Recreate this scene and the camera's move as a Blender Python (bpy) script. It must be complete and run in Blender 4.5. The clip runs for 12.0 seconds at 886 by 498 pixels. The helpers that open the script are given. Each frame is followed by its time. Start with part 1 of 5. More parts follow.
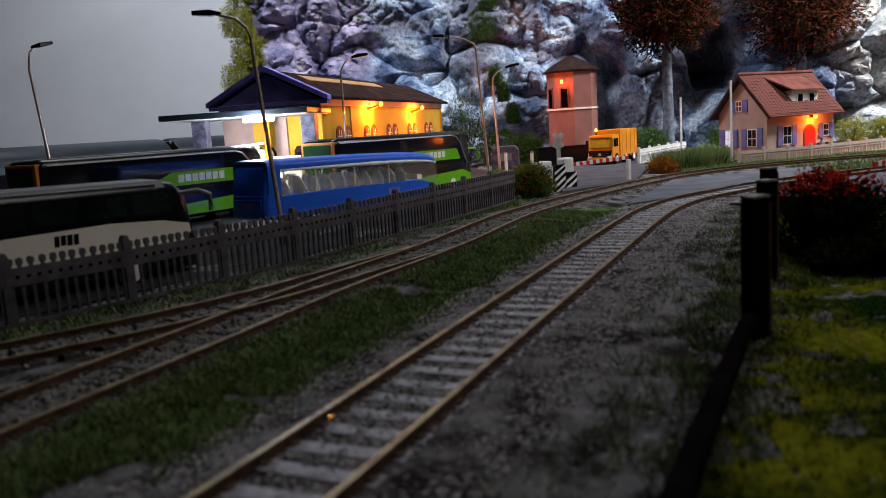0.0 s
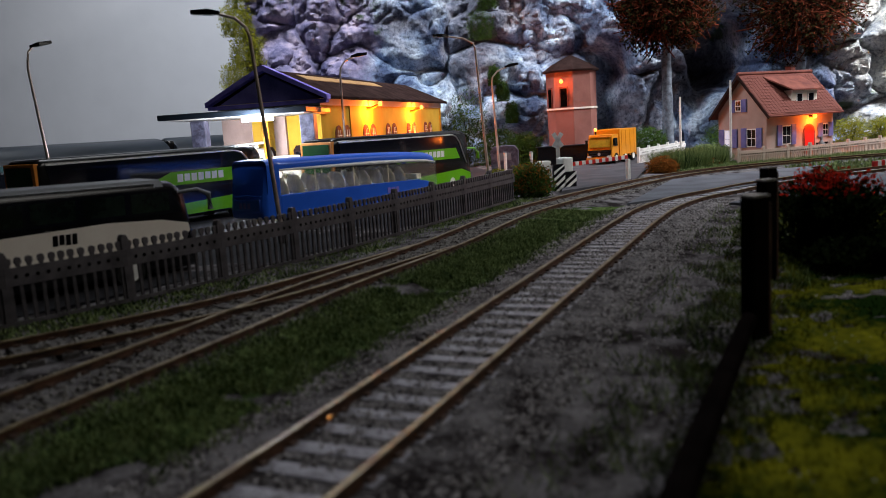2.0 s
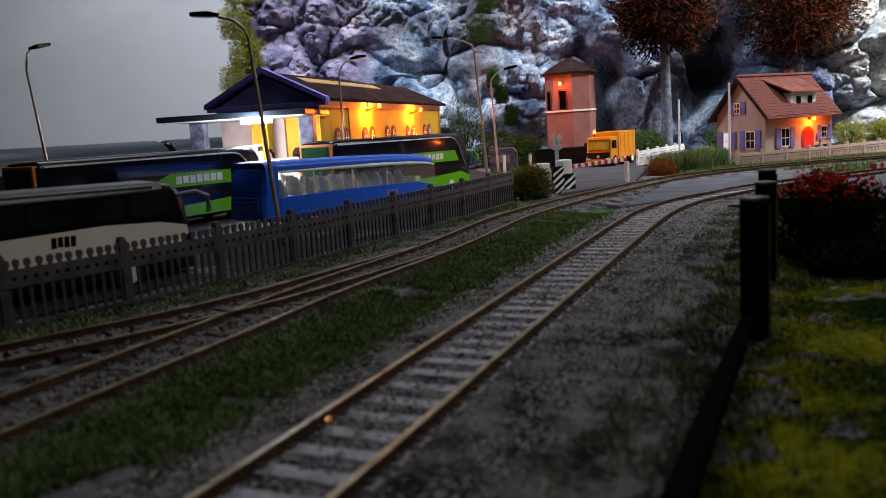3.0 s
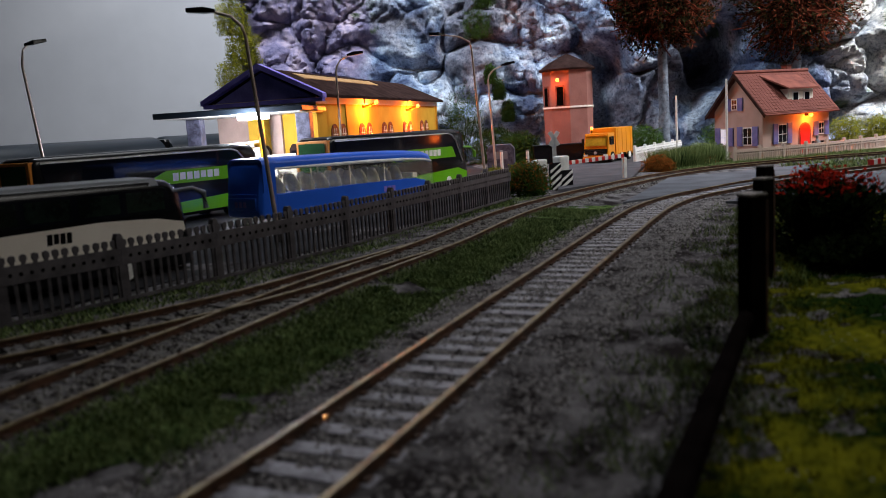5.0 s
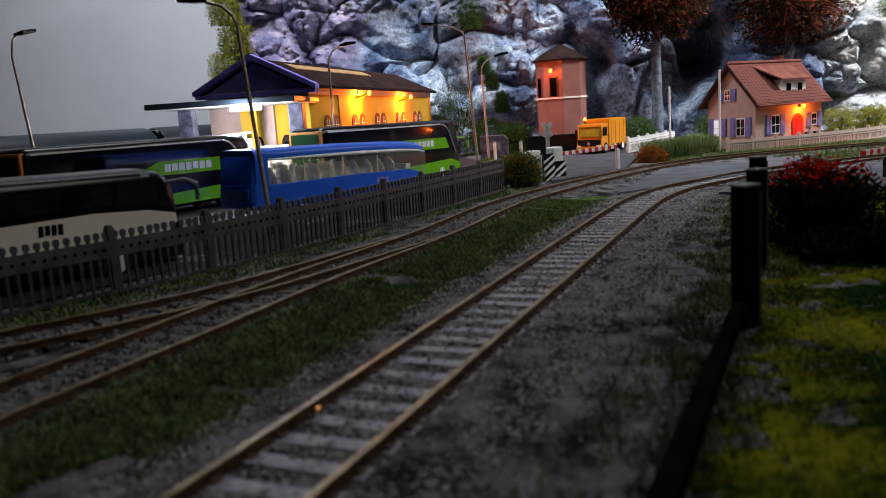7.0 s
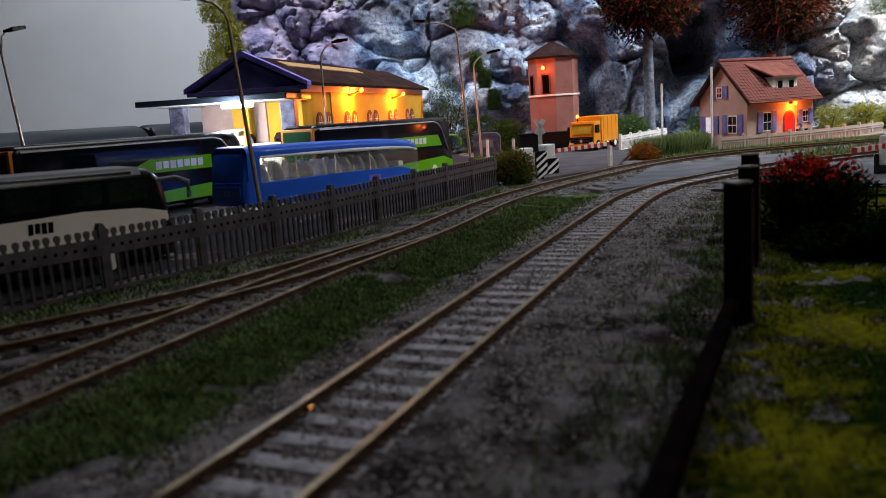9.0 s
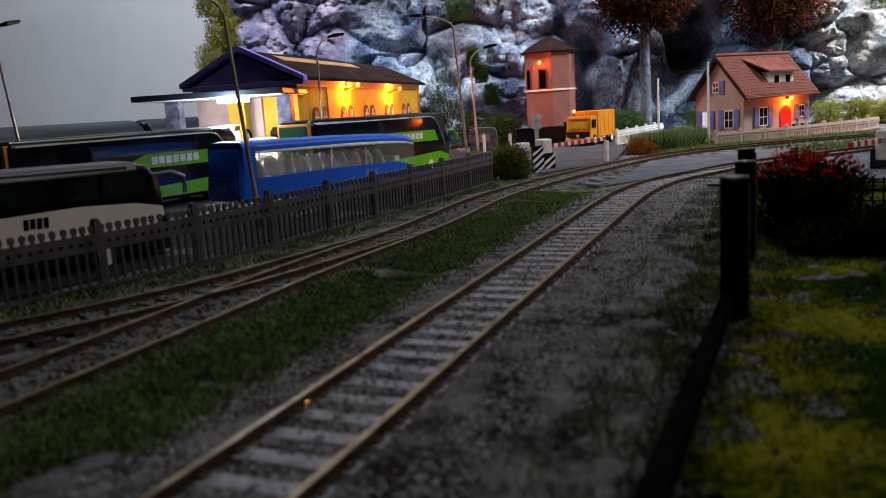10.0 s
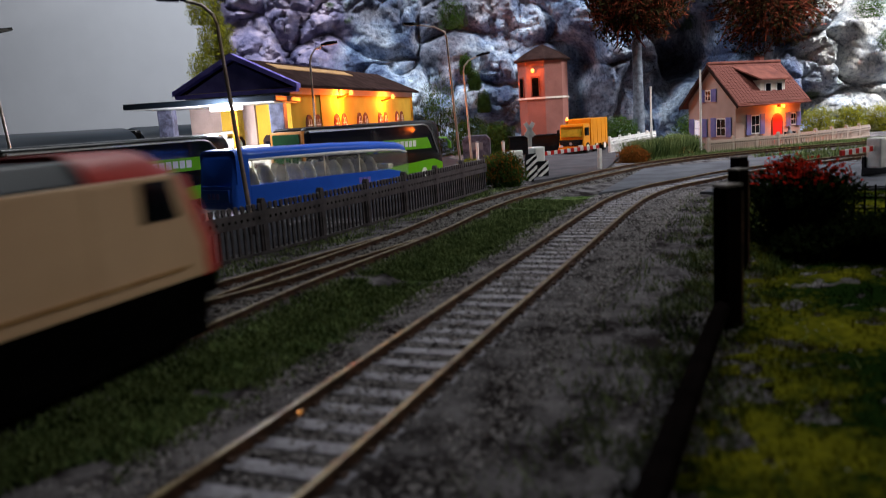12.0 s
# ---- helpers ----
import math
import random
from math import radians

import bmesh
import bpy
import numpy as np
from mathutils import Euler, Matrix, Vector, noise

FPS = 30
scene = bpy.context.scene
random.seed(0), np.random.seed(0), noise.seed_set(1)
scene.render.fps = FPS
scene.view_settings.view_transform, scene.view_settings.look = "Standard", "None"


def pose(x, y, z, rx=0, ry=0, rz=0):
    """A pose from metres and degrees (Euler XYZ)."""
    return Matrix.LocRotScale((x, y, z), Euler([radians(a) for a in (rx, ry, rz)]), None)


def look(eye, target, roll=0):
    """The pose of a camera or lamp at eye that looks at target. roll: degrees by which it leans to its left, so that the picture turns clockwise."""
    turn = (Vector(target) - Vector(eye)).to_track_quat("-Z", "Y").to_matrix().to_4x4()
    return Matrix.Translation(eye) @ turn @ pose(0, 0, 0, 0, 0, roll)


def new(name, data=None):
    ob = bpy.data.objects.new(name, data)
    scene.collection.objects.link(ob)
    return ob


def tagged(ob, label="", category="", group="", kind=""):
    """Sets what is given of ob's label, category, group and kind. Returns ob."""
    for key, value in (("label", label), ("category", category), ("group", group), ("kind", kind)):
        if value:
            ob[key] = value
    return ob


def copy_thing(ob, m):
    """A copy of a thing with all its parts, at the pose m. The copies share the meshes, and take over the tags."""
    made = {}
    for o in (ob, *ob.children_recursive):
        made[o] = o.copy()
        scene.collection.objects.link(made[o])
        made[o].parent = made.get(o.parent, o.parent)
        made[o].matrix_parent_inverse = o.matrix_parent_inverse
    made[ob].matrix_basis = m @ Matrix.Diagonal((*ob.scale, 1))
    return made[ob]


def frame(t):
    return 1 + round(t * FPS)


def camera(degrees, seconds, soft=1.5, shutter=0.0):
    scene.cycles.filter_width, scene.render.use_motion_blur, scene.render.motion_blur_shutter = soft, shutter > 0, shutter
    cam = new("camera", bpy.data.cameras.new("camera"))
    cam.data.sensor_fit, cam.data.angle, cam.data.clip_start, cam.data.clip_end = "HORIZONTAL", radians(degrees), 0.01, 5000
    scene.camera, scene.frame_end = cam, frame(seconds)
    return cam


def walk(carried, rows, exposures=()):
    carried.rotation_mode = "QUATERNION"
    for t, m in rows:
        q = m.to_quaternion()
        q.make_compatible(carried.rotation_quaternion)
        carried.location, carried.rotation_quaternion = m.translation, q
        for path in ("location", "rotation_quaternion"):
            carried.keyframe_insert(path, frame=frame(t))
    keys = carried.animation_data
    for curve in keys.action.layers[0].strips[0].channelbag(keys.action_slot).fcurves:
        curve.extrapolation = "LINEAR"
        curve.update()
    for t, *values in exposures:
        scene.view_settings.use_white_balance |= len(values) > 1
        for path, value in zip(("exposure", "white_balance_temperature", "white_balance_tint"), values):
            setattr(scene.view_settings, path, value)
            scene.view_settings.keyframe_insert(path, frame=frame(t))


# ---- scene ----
cam = camera(57.62, 12.0, 0.9, 1.6)
PATH = [
    (0, (0.00139, 0.00220, 0.04362), (-0.0082, 1.9794, -0.2577), -3.70),
    (0.5, (0.00139, 0.00230, 0.04359), (-0.0083, 1.9786, -0.2634), -3.69),
    (1, (0.00139, 0.00240, 0.04357), (-0.0084, 1.9773, -0.2719), -3.69),
    (1.5, (0.00140, 0.00250, 0.04354), (-0.0081, 1.9790, -0.2617), -3.72),
    (2, (0.00140, 0.00260, 0.04352), (-0.0065, 1.9796, -0.2586), -3.68),
    (2.5, (0.00140, 0.00270, 0.04350), (-0.0046, 1.9806, -0.2532), -3.68),
    (3, (0.00141, 0.00280, 0.04348), (-0.0037, 1.9807, -0.2532), -3.66),
    (5, (0.00142, 0.00322, 0.04342), (0.0023, 1.9797, -0.2623), -3.68),
    (5.5, (0.00142, 0.00333, 0.04341), (0.0123, 1.9784, -0.2710), -3.68),
    (6, (0.00143, 0.00344, 0.04339), (0.0159, 1.9774, -0.2782), -3.70),
    (6.5, (0.00143, 0.00355, 0.04338), (0.0171, 1.9780, -0.2751), -3.70),
    (7, (0.00144, 0.00366, 0.04338), (0.0173, 1.9764, -0.2851), -3.69),
    (9, (0.00145, 0.00411, 0.04336), (0.0350, 1.9754, -0.2926), -3.70),
    (9.5, (0.00146, 0.00422, 0.04336), (0.0372, 1.9752, -0.2944), -3.66),
    (10, (0.00146, 0.00434, 0.04336), (0.0426, 1.9732, -0.3055), -3.70),
    (10.5, (0.00147, 0.00445, 0.04336), (0.0477, 1.9758, -0.2906), -3.70),
    (11, (0.00147, 0.00457, 0.04336), (0.0511, 1.9768, -0.2850), -3.70),
    (11.5, (0.00148, 0.00469, 0.04337), (0.0549, 1.9789, -0.2725), -3.63),
    (12, (0.00148, 0.00480, 0.04337), (0.0603, 1.9763, -0.2879), -3.66),
]
walk(cam, [(t, look(eye, target, roll)) for t, eye, target, roll in PATH])

cam.data.dof.use_dof, cam.data.dof.focus_distance, cam.data.dof.aperture_fstop = True, 0.62, 32.0

# The place is a model railway at 1:87. Lengths below are in metres of the
# prototype, and S brings them to the model's true size.
S = 1 / 87


def at(x, y, z=0.0, rx=0, ry=0, rz=0):
    return pose(x * S, y * S, z * S, rx, ry, rz)


# ---- light ----
world = bpy.data.worlds.new("room_dusk")
scene.world = world
world.use_nodes = True
world.node_tree.nodes["Background"].inputs["Color"].default_value = (0.55, 0.68, 1.0, 1)
world.node_tree.nodes["Background"].inputs["Strength"].default_value = 0.0005


def area_lamp(name, eye, target, size, watts, colour):
    lamp = bpy.data.lights.new(name, "AREA")
    lamp.shape, lamp.size, lamp.energy, lamp.color = "DISK", size, watts, colour
    lamp.spread = radians(112)
    ob = new(name, lamp)
    ob.matrix_world = look([c * S for c in eye], [c * S for c in target])
    return ob


def bulb(name, x, y, z, watts, colour, radius=0.12):
    lamp = bpy.data.lights.new(name, "POINT")
    lamp.energy, lamp.color, lamp.shadow_soft_size = watts, colour, radius * S
    ob = new(name, lamp)
    ob.location = (x * S, y * S, z * S)
    return ob


# Both stand out of view; the second is added to brighten the right cliff.
area_lamp("backdrop_lamp", (-20, 62, 66), (-13, 92, 10), 0.20, 3.7, (0.86, 0.92, 1.0))
area_lamp("backdrop_lamp", (74, 58, 58), (58, 88, 8), 0.18, 10.0, (0.97, 0.97, 1.0))
area_lamp("room_lamp", (46, 20, 44), (12, 40, 0), 0.42, 0.56, (1.0, 0.97, 0.91))
area_lamp("room_lamp", (-2, 60, 56), (8, 21, 0), 0.40, 0.62, (0.92, 0.96, 1.0))

# ---- materials ----


def mat(name, colour, rough=0.6, metal=0.0, second=None, scale=6.0, fine=60.0, bump=0.3, island=0.0, glow=None, strength=0.0, coat=0.0, mix=(0.35, 0.65)):
    """A two-scale noise material; scales are per prototype metre."""
    m = bpy.data.materials.new(name)
    m.use_nodes = True
    nt = m.node_tree
    b = nt.nodes["Principled BSDF"]
    b.inputs["Roughness"].default_value, b.inputs["Metallic"].default_value = rough, metal
    b.inputs["Coat Weight"].default_value = coat
    b.inputs["Specular IOR Level"].default_value = 0.0 if rough > 0.88 else 0.08 if rough > 0.7 else 0.3
    second = second or tuple(c * 0.7 for c in colour)
    co = nt.nodes.new("ShaderNodeTexCoord")
    big, small = nt.nodes.new("ShaderNodeTexNoise"), nt.nodes.new("ShaderNodeTexNoise")
    for n, k in ((big, scale), (small, fine)):
        n.inputs["Scale"].default_value = k * 87
        n.inputs["Detail"].default_value = 5
        nt.links.new(co.outputs["Object"], n.inputs["Vector"])
    add = nt.nodes.new("ShaderNodeMath")
    add.operation = "MULTIPLY_ADD"
    nt.links.new(small.outputs["Fac"], add.inputs[0])
    add.inputs[1].default_value = 0.45
    nt.links.new(big.outputs["Fac"], add.inputs[2])
    sub = nt.nodes.new("ShaderNodeMath")
    sub.operation = "SUBTRACT"
    nt.links.new(add.outputs[0], sub.inputs[0])
    sub.inputs[1].default_value = 0.225
    fac = sub.outputs[0]
    if island:
        geo = nt.nodes.new("ShaderNodeNewGeometry")
        mad = nt.nodes.new("ShaderNodeMath")
        mad.operation = "MULTIPLY_ADD"
        nt.links.new(geo.outputs["Random Per Island"], mad.inputs[0])
        mad.inputs[1].default_value = island
        nt.links.new(fac, mad.inputs[2])
        fac = mad.outputs[0]
        mix = (mix[0] + island * 0.25, mix[1] + island * 0.75)
    ramp = nt.nodes.new("ShaderNodeValToRGB")
    ramp.color_ramp.elements[0].position, ramp.color_ramp.elements[1].position = mix
    ramp.color_ramp.elements[0].color, ramp.color_ramp.elements[1].color = (*second, 1), (*colour, 1)
    nt.links.new(fac, ramp.inputs[0])
    nt.links.new(ramp.outputs[0], b.inputs["Base Color"])
    if bump:
        bp = nt.nodes.new("ShaderNodeBump")
        bp.inputs["Strength"].default_value = bump
        bp.inputs["Distance"].default_value = 0.03 * S
        nt.links.new(sub.outputs[0], bp.inputs["Height"])
        nt.links.new(bp.outputs[0], b.inputs["Normal"])
    if glow:
        b.inputs["Emission Color"].default_value = (*glow, 1)
        b.inputs["Emission Strength"].default_value = strength
    return m


def clear_glass(name, tint=(1, 1, 1), rough=0.05):
    m = bpy.data.materials.new(name)
    m.use_nodes = True
    b = m.node_tree.nodes["Principled BSDF"]
    b.inputs["Base Color"].default_value = (*tint, 1)
    b.inputs["Roughness"].default_value = rough
    b.inputs["Transmission Weight"].default_value = 0.97
    b.inputs["IOR"].default_value = 1.12
    return m


M = dict(
    rail=mat("rusty_rail", (0.10, 0.046, 0.025), 0.7, 0.1, (0.035, 0.018, 0.012), 3, 40),
    railtop=mat("worn_railhead", (0.30, 0.24, 0.13), 0.45, 0.5, (0.13, 0.08, 0.04), 2, 30, 0.1),
    sleeper=mat("weathered_sleeper", (0.50, 0.49, 0.56), 0.85, 0, (0.10, 0.095, 0.11), 3, 22, 0.6, island=0.3),
    # Darker than the single track's sleepers, for the two tracks by the fence.
    darksleeper=mat("dark_sleeper", (0.15, 0.14, 0.14), 0.85, 0, (0.04, 0.036, 0.036), 4, 30, 0.5, island=0.4),
    ballast=mat("ballast_stone", (0.42, 0.40, 0.41), 0.9, 0, (0.07, 0.06, 0.062), 3, 18, 0.4, island=0.9),
    ground=mat("earth_and_grit", (0.185, 0.175, 0.185), 0.95, 0, (0.024, 0.02, 0.021), 1.3, 7, 1.0, mix=(0.36, 0.66)),
    grass=mat("static_grass", (0.20, 0.26, 0.10), 0.85, 0, (0.022, 0.055, 0.016), 1.2, 12, 0.3, island=0.8),
    turf=mat("dark_turf", (0.12, 0.17, 0.06), 0.9, 0, (0.02, 0.045, 0.012), 1.6, 7, 1.0),
    darkballast=mat("dark_ballast_stone", (0.22, 0.21, 0.20), 0.9, 0, (0.035, 0.03, 0.028), 3, 18, 0.4, island=0.9),
    moss=mat("dry_moss", (0.20, 0.19, 0.012), 0.95, 0, (0.010, 0.024, 0.005), 0.35, 6, 0.9, mix=(0.43, 0.72)),
    paving=mat("crossing_paving", (0.13, 0.14, 0.165), 0.85, 0, (0.085, 0.09, 0.11), 0.6, 25, 0.2),
    asphalt=mat("road_asphalt", (0.085, 0.083, 0.095), 0.85, 0, (0.05, 0.05, 0.058), 0.6, 25, 0.2),
    pillar=mat("mottled_dark_stone", (0.09, 0.09, 0.13), 0.5, 0, (0.02, 0.02, 0.035), 2.5, 12, 0.5),
    steel=mat("lamp_pole_metal", (0.52, 0.42, 0.36), 0.36, 0.4, (0.34, 0.27, 0.23), 2, 20, 0.03),
    yard=mat("yard_paving", (0.030, 0.030, 0.036), 0.85, 0, (0.018, 0.018, 0.022), 0.5, 20, 0.2),
    fence=mat("grey_fence_plastic", (0.11, 0.10, 0.11), 0.55, 0, (0.045, 0.04, 0.046), 2, 30, 0.15),
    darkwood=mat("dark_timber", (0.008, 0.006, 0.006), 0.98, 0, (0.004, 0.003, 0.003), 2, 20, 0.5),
    greytop=mat("pale_grey_and_lit_top", (0.40, 0.36, 0.35), 0.7, 0, (0.12, 0.11, 0.10), 3, 30, 0.3),
    white=mat("white_paint", (0.78, 0.78, 0.76), 0.5, 0, (0.6, 0.6, 0.58), 2, 30, 0.1),
    black=mat("black_plastic", (0.004, 0.004, 0.005), 0.22, 0, (0.003, 0.003, 0.004), 2, 30, 0.05),
    # Even near-zero black without gloss, for running gear and tower panes.
    matt_black=mat("matt_black_metal", (0.004, 0.004, 0.004), 0.95, 0, (0.002, 0.002, 0.002), 3, 30, 0.2),
    tyre=mat("tyre_rubber", (0.02, 0.02, 0.02), 0.8, 0, (0.01, 0.01, 0.01), 4, 40),
    green=mat("bus_green_paint", (0.13, 0.42, 0.008), 0.3, 0, (0.11, 0.36, 0.006), 0.6, 30, 0.0, coat=0.4),
    blue=mat("bus_blue_paint", (0.02, 0.12, 0.68), 0.32, 0, (0.016, 0.10, 0.60), 0.6, 30, 0.02, coat=0.2),
    orange=mat("orange_paint", (0.75, 0.26, 0.04), 0.4, 0, (0.65, 0.22, 0.03), 1, 30, 0.02),
    cream=mat("cream_paint", (0.84, 0.78, 0.70), 0.45, 0, (0.77, 0.70, 0.62), 0.7, 30, 0.03),
    navy=mat("dark_navy_paint", (0.010, 0.016, 0.024), 0.4, 0, (0.010, 0.014, 0.02), 0.6, 20, 0.03),
    pane=mat("dim_green_pane", (0.014, 0.026, 0.02), 0.1, 0, (0.004, 0.006, 0.006), 0.5, 6, 0.0),
    busglass=mat("tinted_bus_glass", (0.006, 0.007, 0.012), 0.08, 0, (0.004, 0.005, 0.008), 1, 10, 0.0),
    silver=mat("silver_trim", (0.62, 0.62, 0.63), 0.3, 0.7, (0.5, 0.5, 0.5), 2, 30, 0.03),
    greyroof=mat("grey_roof_paint", (0.14, 0.15, 0.17), 0.5, 0, (0.15, 0.16, 0.18), 0.8, 20, 0.05),
    glass=clear_glass("clear_plastic", (0.95, 0.93, 0.85), 0.12),
    warm_pane=mat("pane_orange_reflection", (0.30, 0.10, 0.03), 0.25, 0, (0.16, 0.05, 0.015), 2, 12, 0.0),
    yellow=mat("ochre_plaster", (0.60, 0.36, 0.045), 0.75, 0, (0.48, 0.28, 0.03), 0.5, 14, 0.2),
    stucco=mat("grey_pink_stucco", (0.44, 0.32, 0.28), 0.85, 0, (0.34, 0.245, 0.215), 0.8, 20, 0.3),
    salmon=mat("salmon_stucco", (0.30, 0.135, 0.115), 0.8, 0, (0.23, 0.10, 0.085), 0.5, 14, 0.25),
    rooftile=mat("red_roof_tile", (0.22, 0.075, 0.055), 0.75, 0, (0.12, 0.04, 0.034), 1, 12, 0.4),
    yellow_pane=mat("yellow_tinted_pane", (0.50, 0.33, 0.03), 0.15, 0, (0.30, 0.19, 0.015), 1.5, 9, 0.0),
    slate=mat("brown_slate", (0.045, 0.027, 0.025), 0.95, 0, (0.022, 0.013, 0.012), 1, 14, 0.4),
    purple=mat("violet_grey_plaster", (0.26, 0.23, 0.56), 0.6, 0, (0.14, 0.12, 0.34), 0.7, 14, 0.2),
    violet=mat("violet_trim", (0.30, 0.25, 0.82), 0.5, 0, (0.15, 0.12, 0.5), 1, 20, 0.1),
    shutter=mat("blue_shutter", (0.16, 0.17, 0.42), 0.6, 0, (0.10, 0.11, 0.3), 2, 30, 0.2),
    truck=mat("truck_yellow", (0.72, 0.26, 0.006), 0.4, 0, (0.6, 0.21, 0.005), 0.8, 20, 0.03, coat=0.2),
    red=mat("signal_red", (0.55, 0.02, 0.015), 0.45, 0, (0.45, 0.015, 0.012), 2, 30, 0.03),
    loco_red=mat("locomotive_red", (0.55, 0.03, 0.018), 0.4, 0, (0.46, 0.025, 0.015), 0.8, 20, 0.02),
    loco_beige=mat("locomotive_beige", (0.82, 0.56, 0.34), 0.45, 0, (0.75, 0.50, 0.30), 0.8, 20, 0.02),
    bark=mat("grey_trunk", (0.17, 0.20, 0.25), 0.7, 0, (0.06, 0.07, 0.09), 2, 12, 0.5),
    twig=mat("red_brown_twigs", (0.15, 0.036, 0.02), 0.9, 0, (0.025, 0.008, 0.006), 0.4, 8, 0.2, island=0.8),
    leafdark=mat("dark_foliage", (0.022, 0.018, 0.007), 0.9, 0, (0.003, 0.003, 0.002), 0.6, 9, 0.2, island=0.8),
    shrubleaf=mat("shaded_green_shrub_leaf", (0.012, 0.020, 0.007), 0.92, 0, (0.004, 0.007, 0.003), 2, 12, 0.2, island=0.8),
    leafred=mat("red_shrub_leaves", (0.50, 0.022, 0.013), 0.9, 0, (0.07, 0.012, 0.005), 0.7, 9, 0.2, island=0.9),
    hedge=mat("yellow_green_foliage", (0.20, 0.19, 0.02), 0.9, 0, (0.05, 0.06, 0.01), 1, 9, 0.3, island=0.8),
    shrub=mat("green_shrub", (0.04, 0.075, 0.015), 0.9, 0, (0.01, 0.02, 0.006), 1, 9, 0.3, island=0.8),
    rust=mat("rust_brown_shrub", (0.22, 0.07, 0.015), 0.9, 0, (0.06, 0.03, 0.008), 1, 9, 0.3, island=0.8),
    backdrop=mat("grey_backdrop_paint", (0.50, 0.50, 0.52), 0.9, 0, (0.46, 0.46, 0.48), 0.03, 0.4, 0.0),
    room=mat("room_wall_paint", (0.06, 0.057, 0.055), 0.9, 0, (0.05, 0.047, 0.045), 0.03, 1, 0.0),
    white_glow=mat("lit_white_lamp", (0.9, 0.9, 0.9), 0.4, glow=(0.85, 0.88, 1.0), strength=60.0),
    warm_glow=mat("lit_orange_lamp", (0.9, 0.5, 0.2), 0.4, glow=(1.0, 0.20, 0.02), strength=5.0),
    window_glow=mat("lit_window", (0.8, 0.8, 0.9), 0.4, glow=(0.75, 0.8, 1.0), strength=0.5),
    teal_green=mat("dark_green_window", (0.02, 0.09, 0.03), 0.25, 0, (0.015, 0.06, 0.02), 1, 20, 0.02),
    amber=mat("amber_glazing", (0.52, 0.30, 0.12), 0.5, 0, (0.38, 0.2, 0.08), 1, 12, 0.1),
    teal=mat("teal_paint", (0.01, 0.10, 0.10), 0.45, 0, (0.008, 0.08, 0.08), 1, 20, 0.02),
)


def translucent(name, tint, rough):
    """Clear moulded plastic with a frosted surface."""
    m = mat(name, tint, rough, 0, tuple(c * 0.6 for c in tint), 2, 9, 0.2)
    b = m.node_tree.nodes["Principled BSDF"]
    b.inputs["Transmission Weight"].default_value, b.inputs["IOR"].default_value = 0.55, 1.2
    return m


M["seat"] = translucent("frosted_seat_plastic", (0.92, 0.85, 0.68), 0.4)


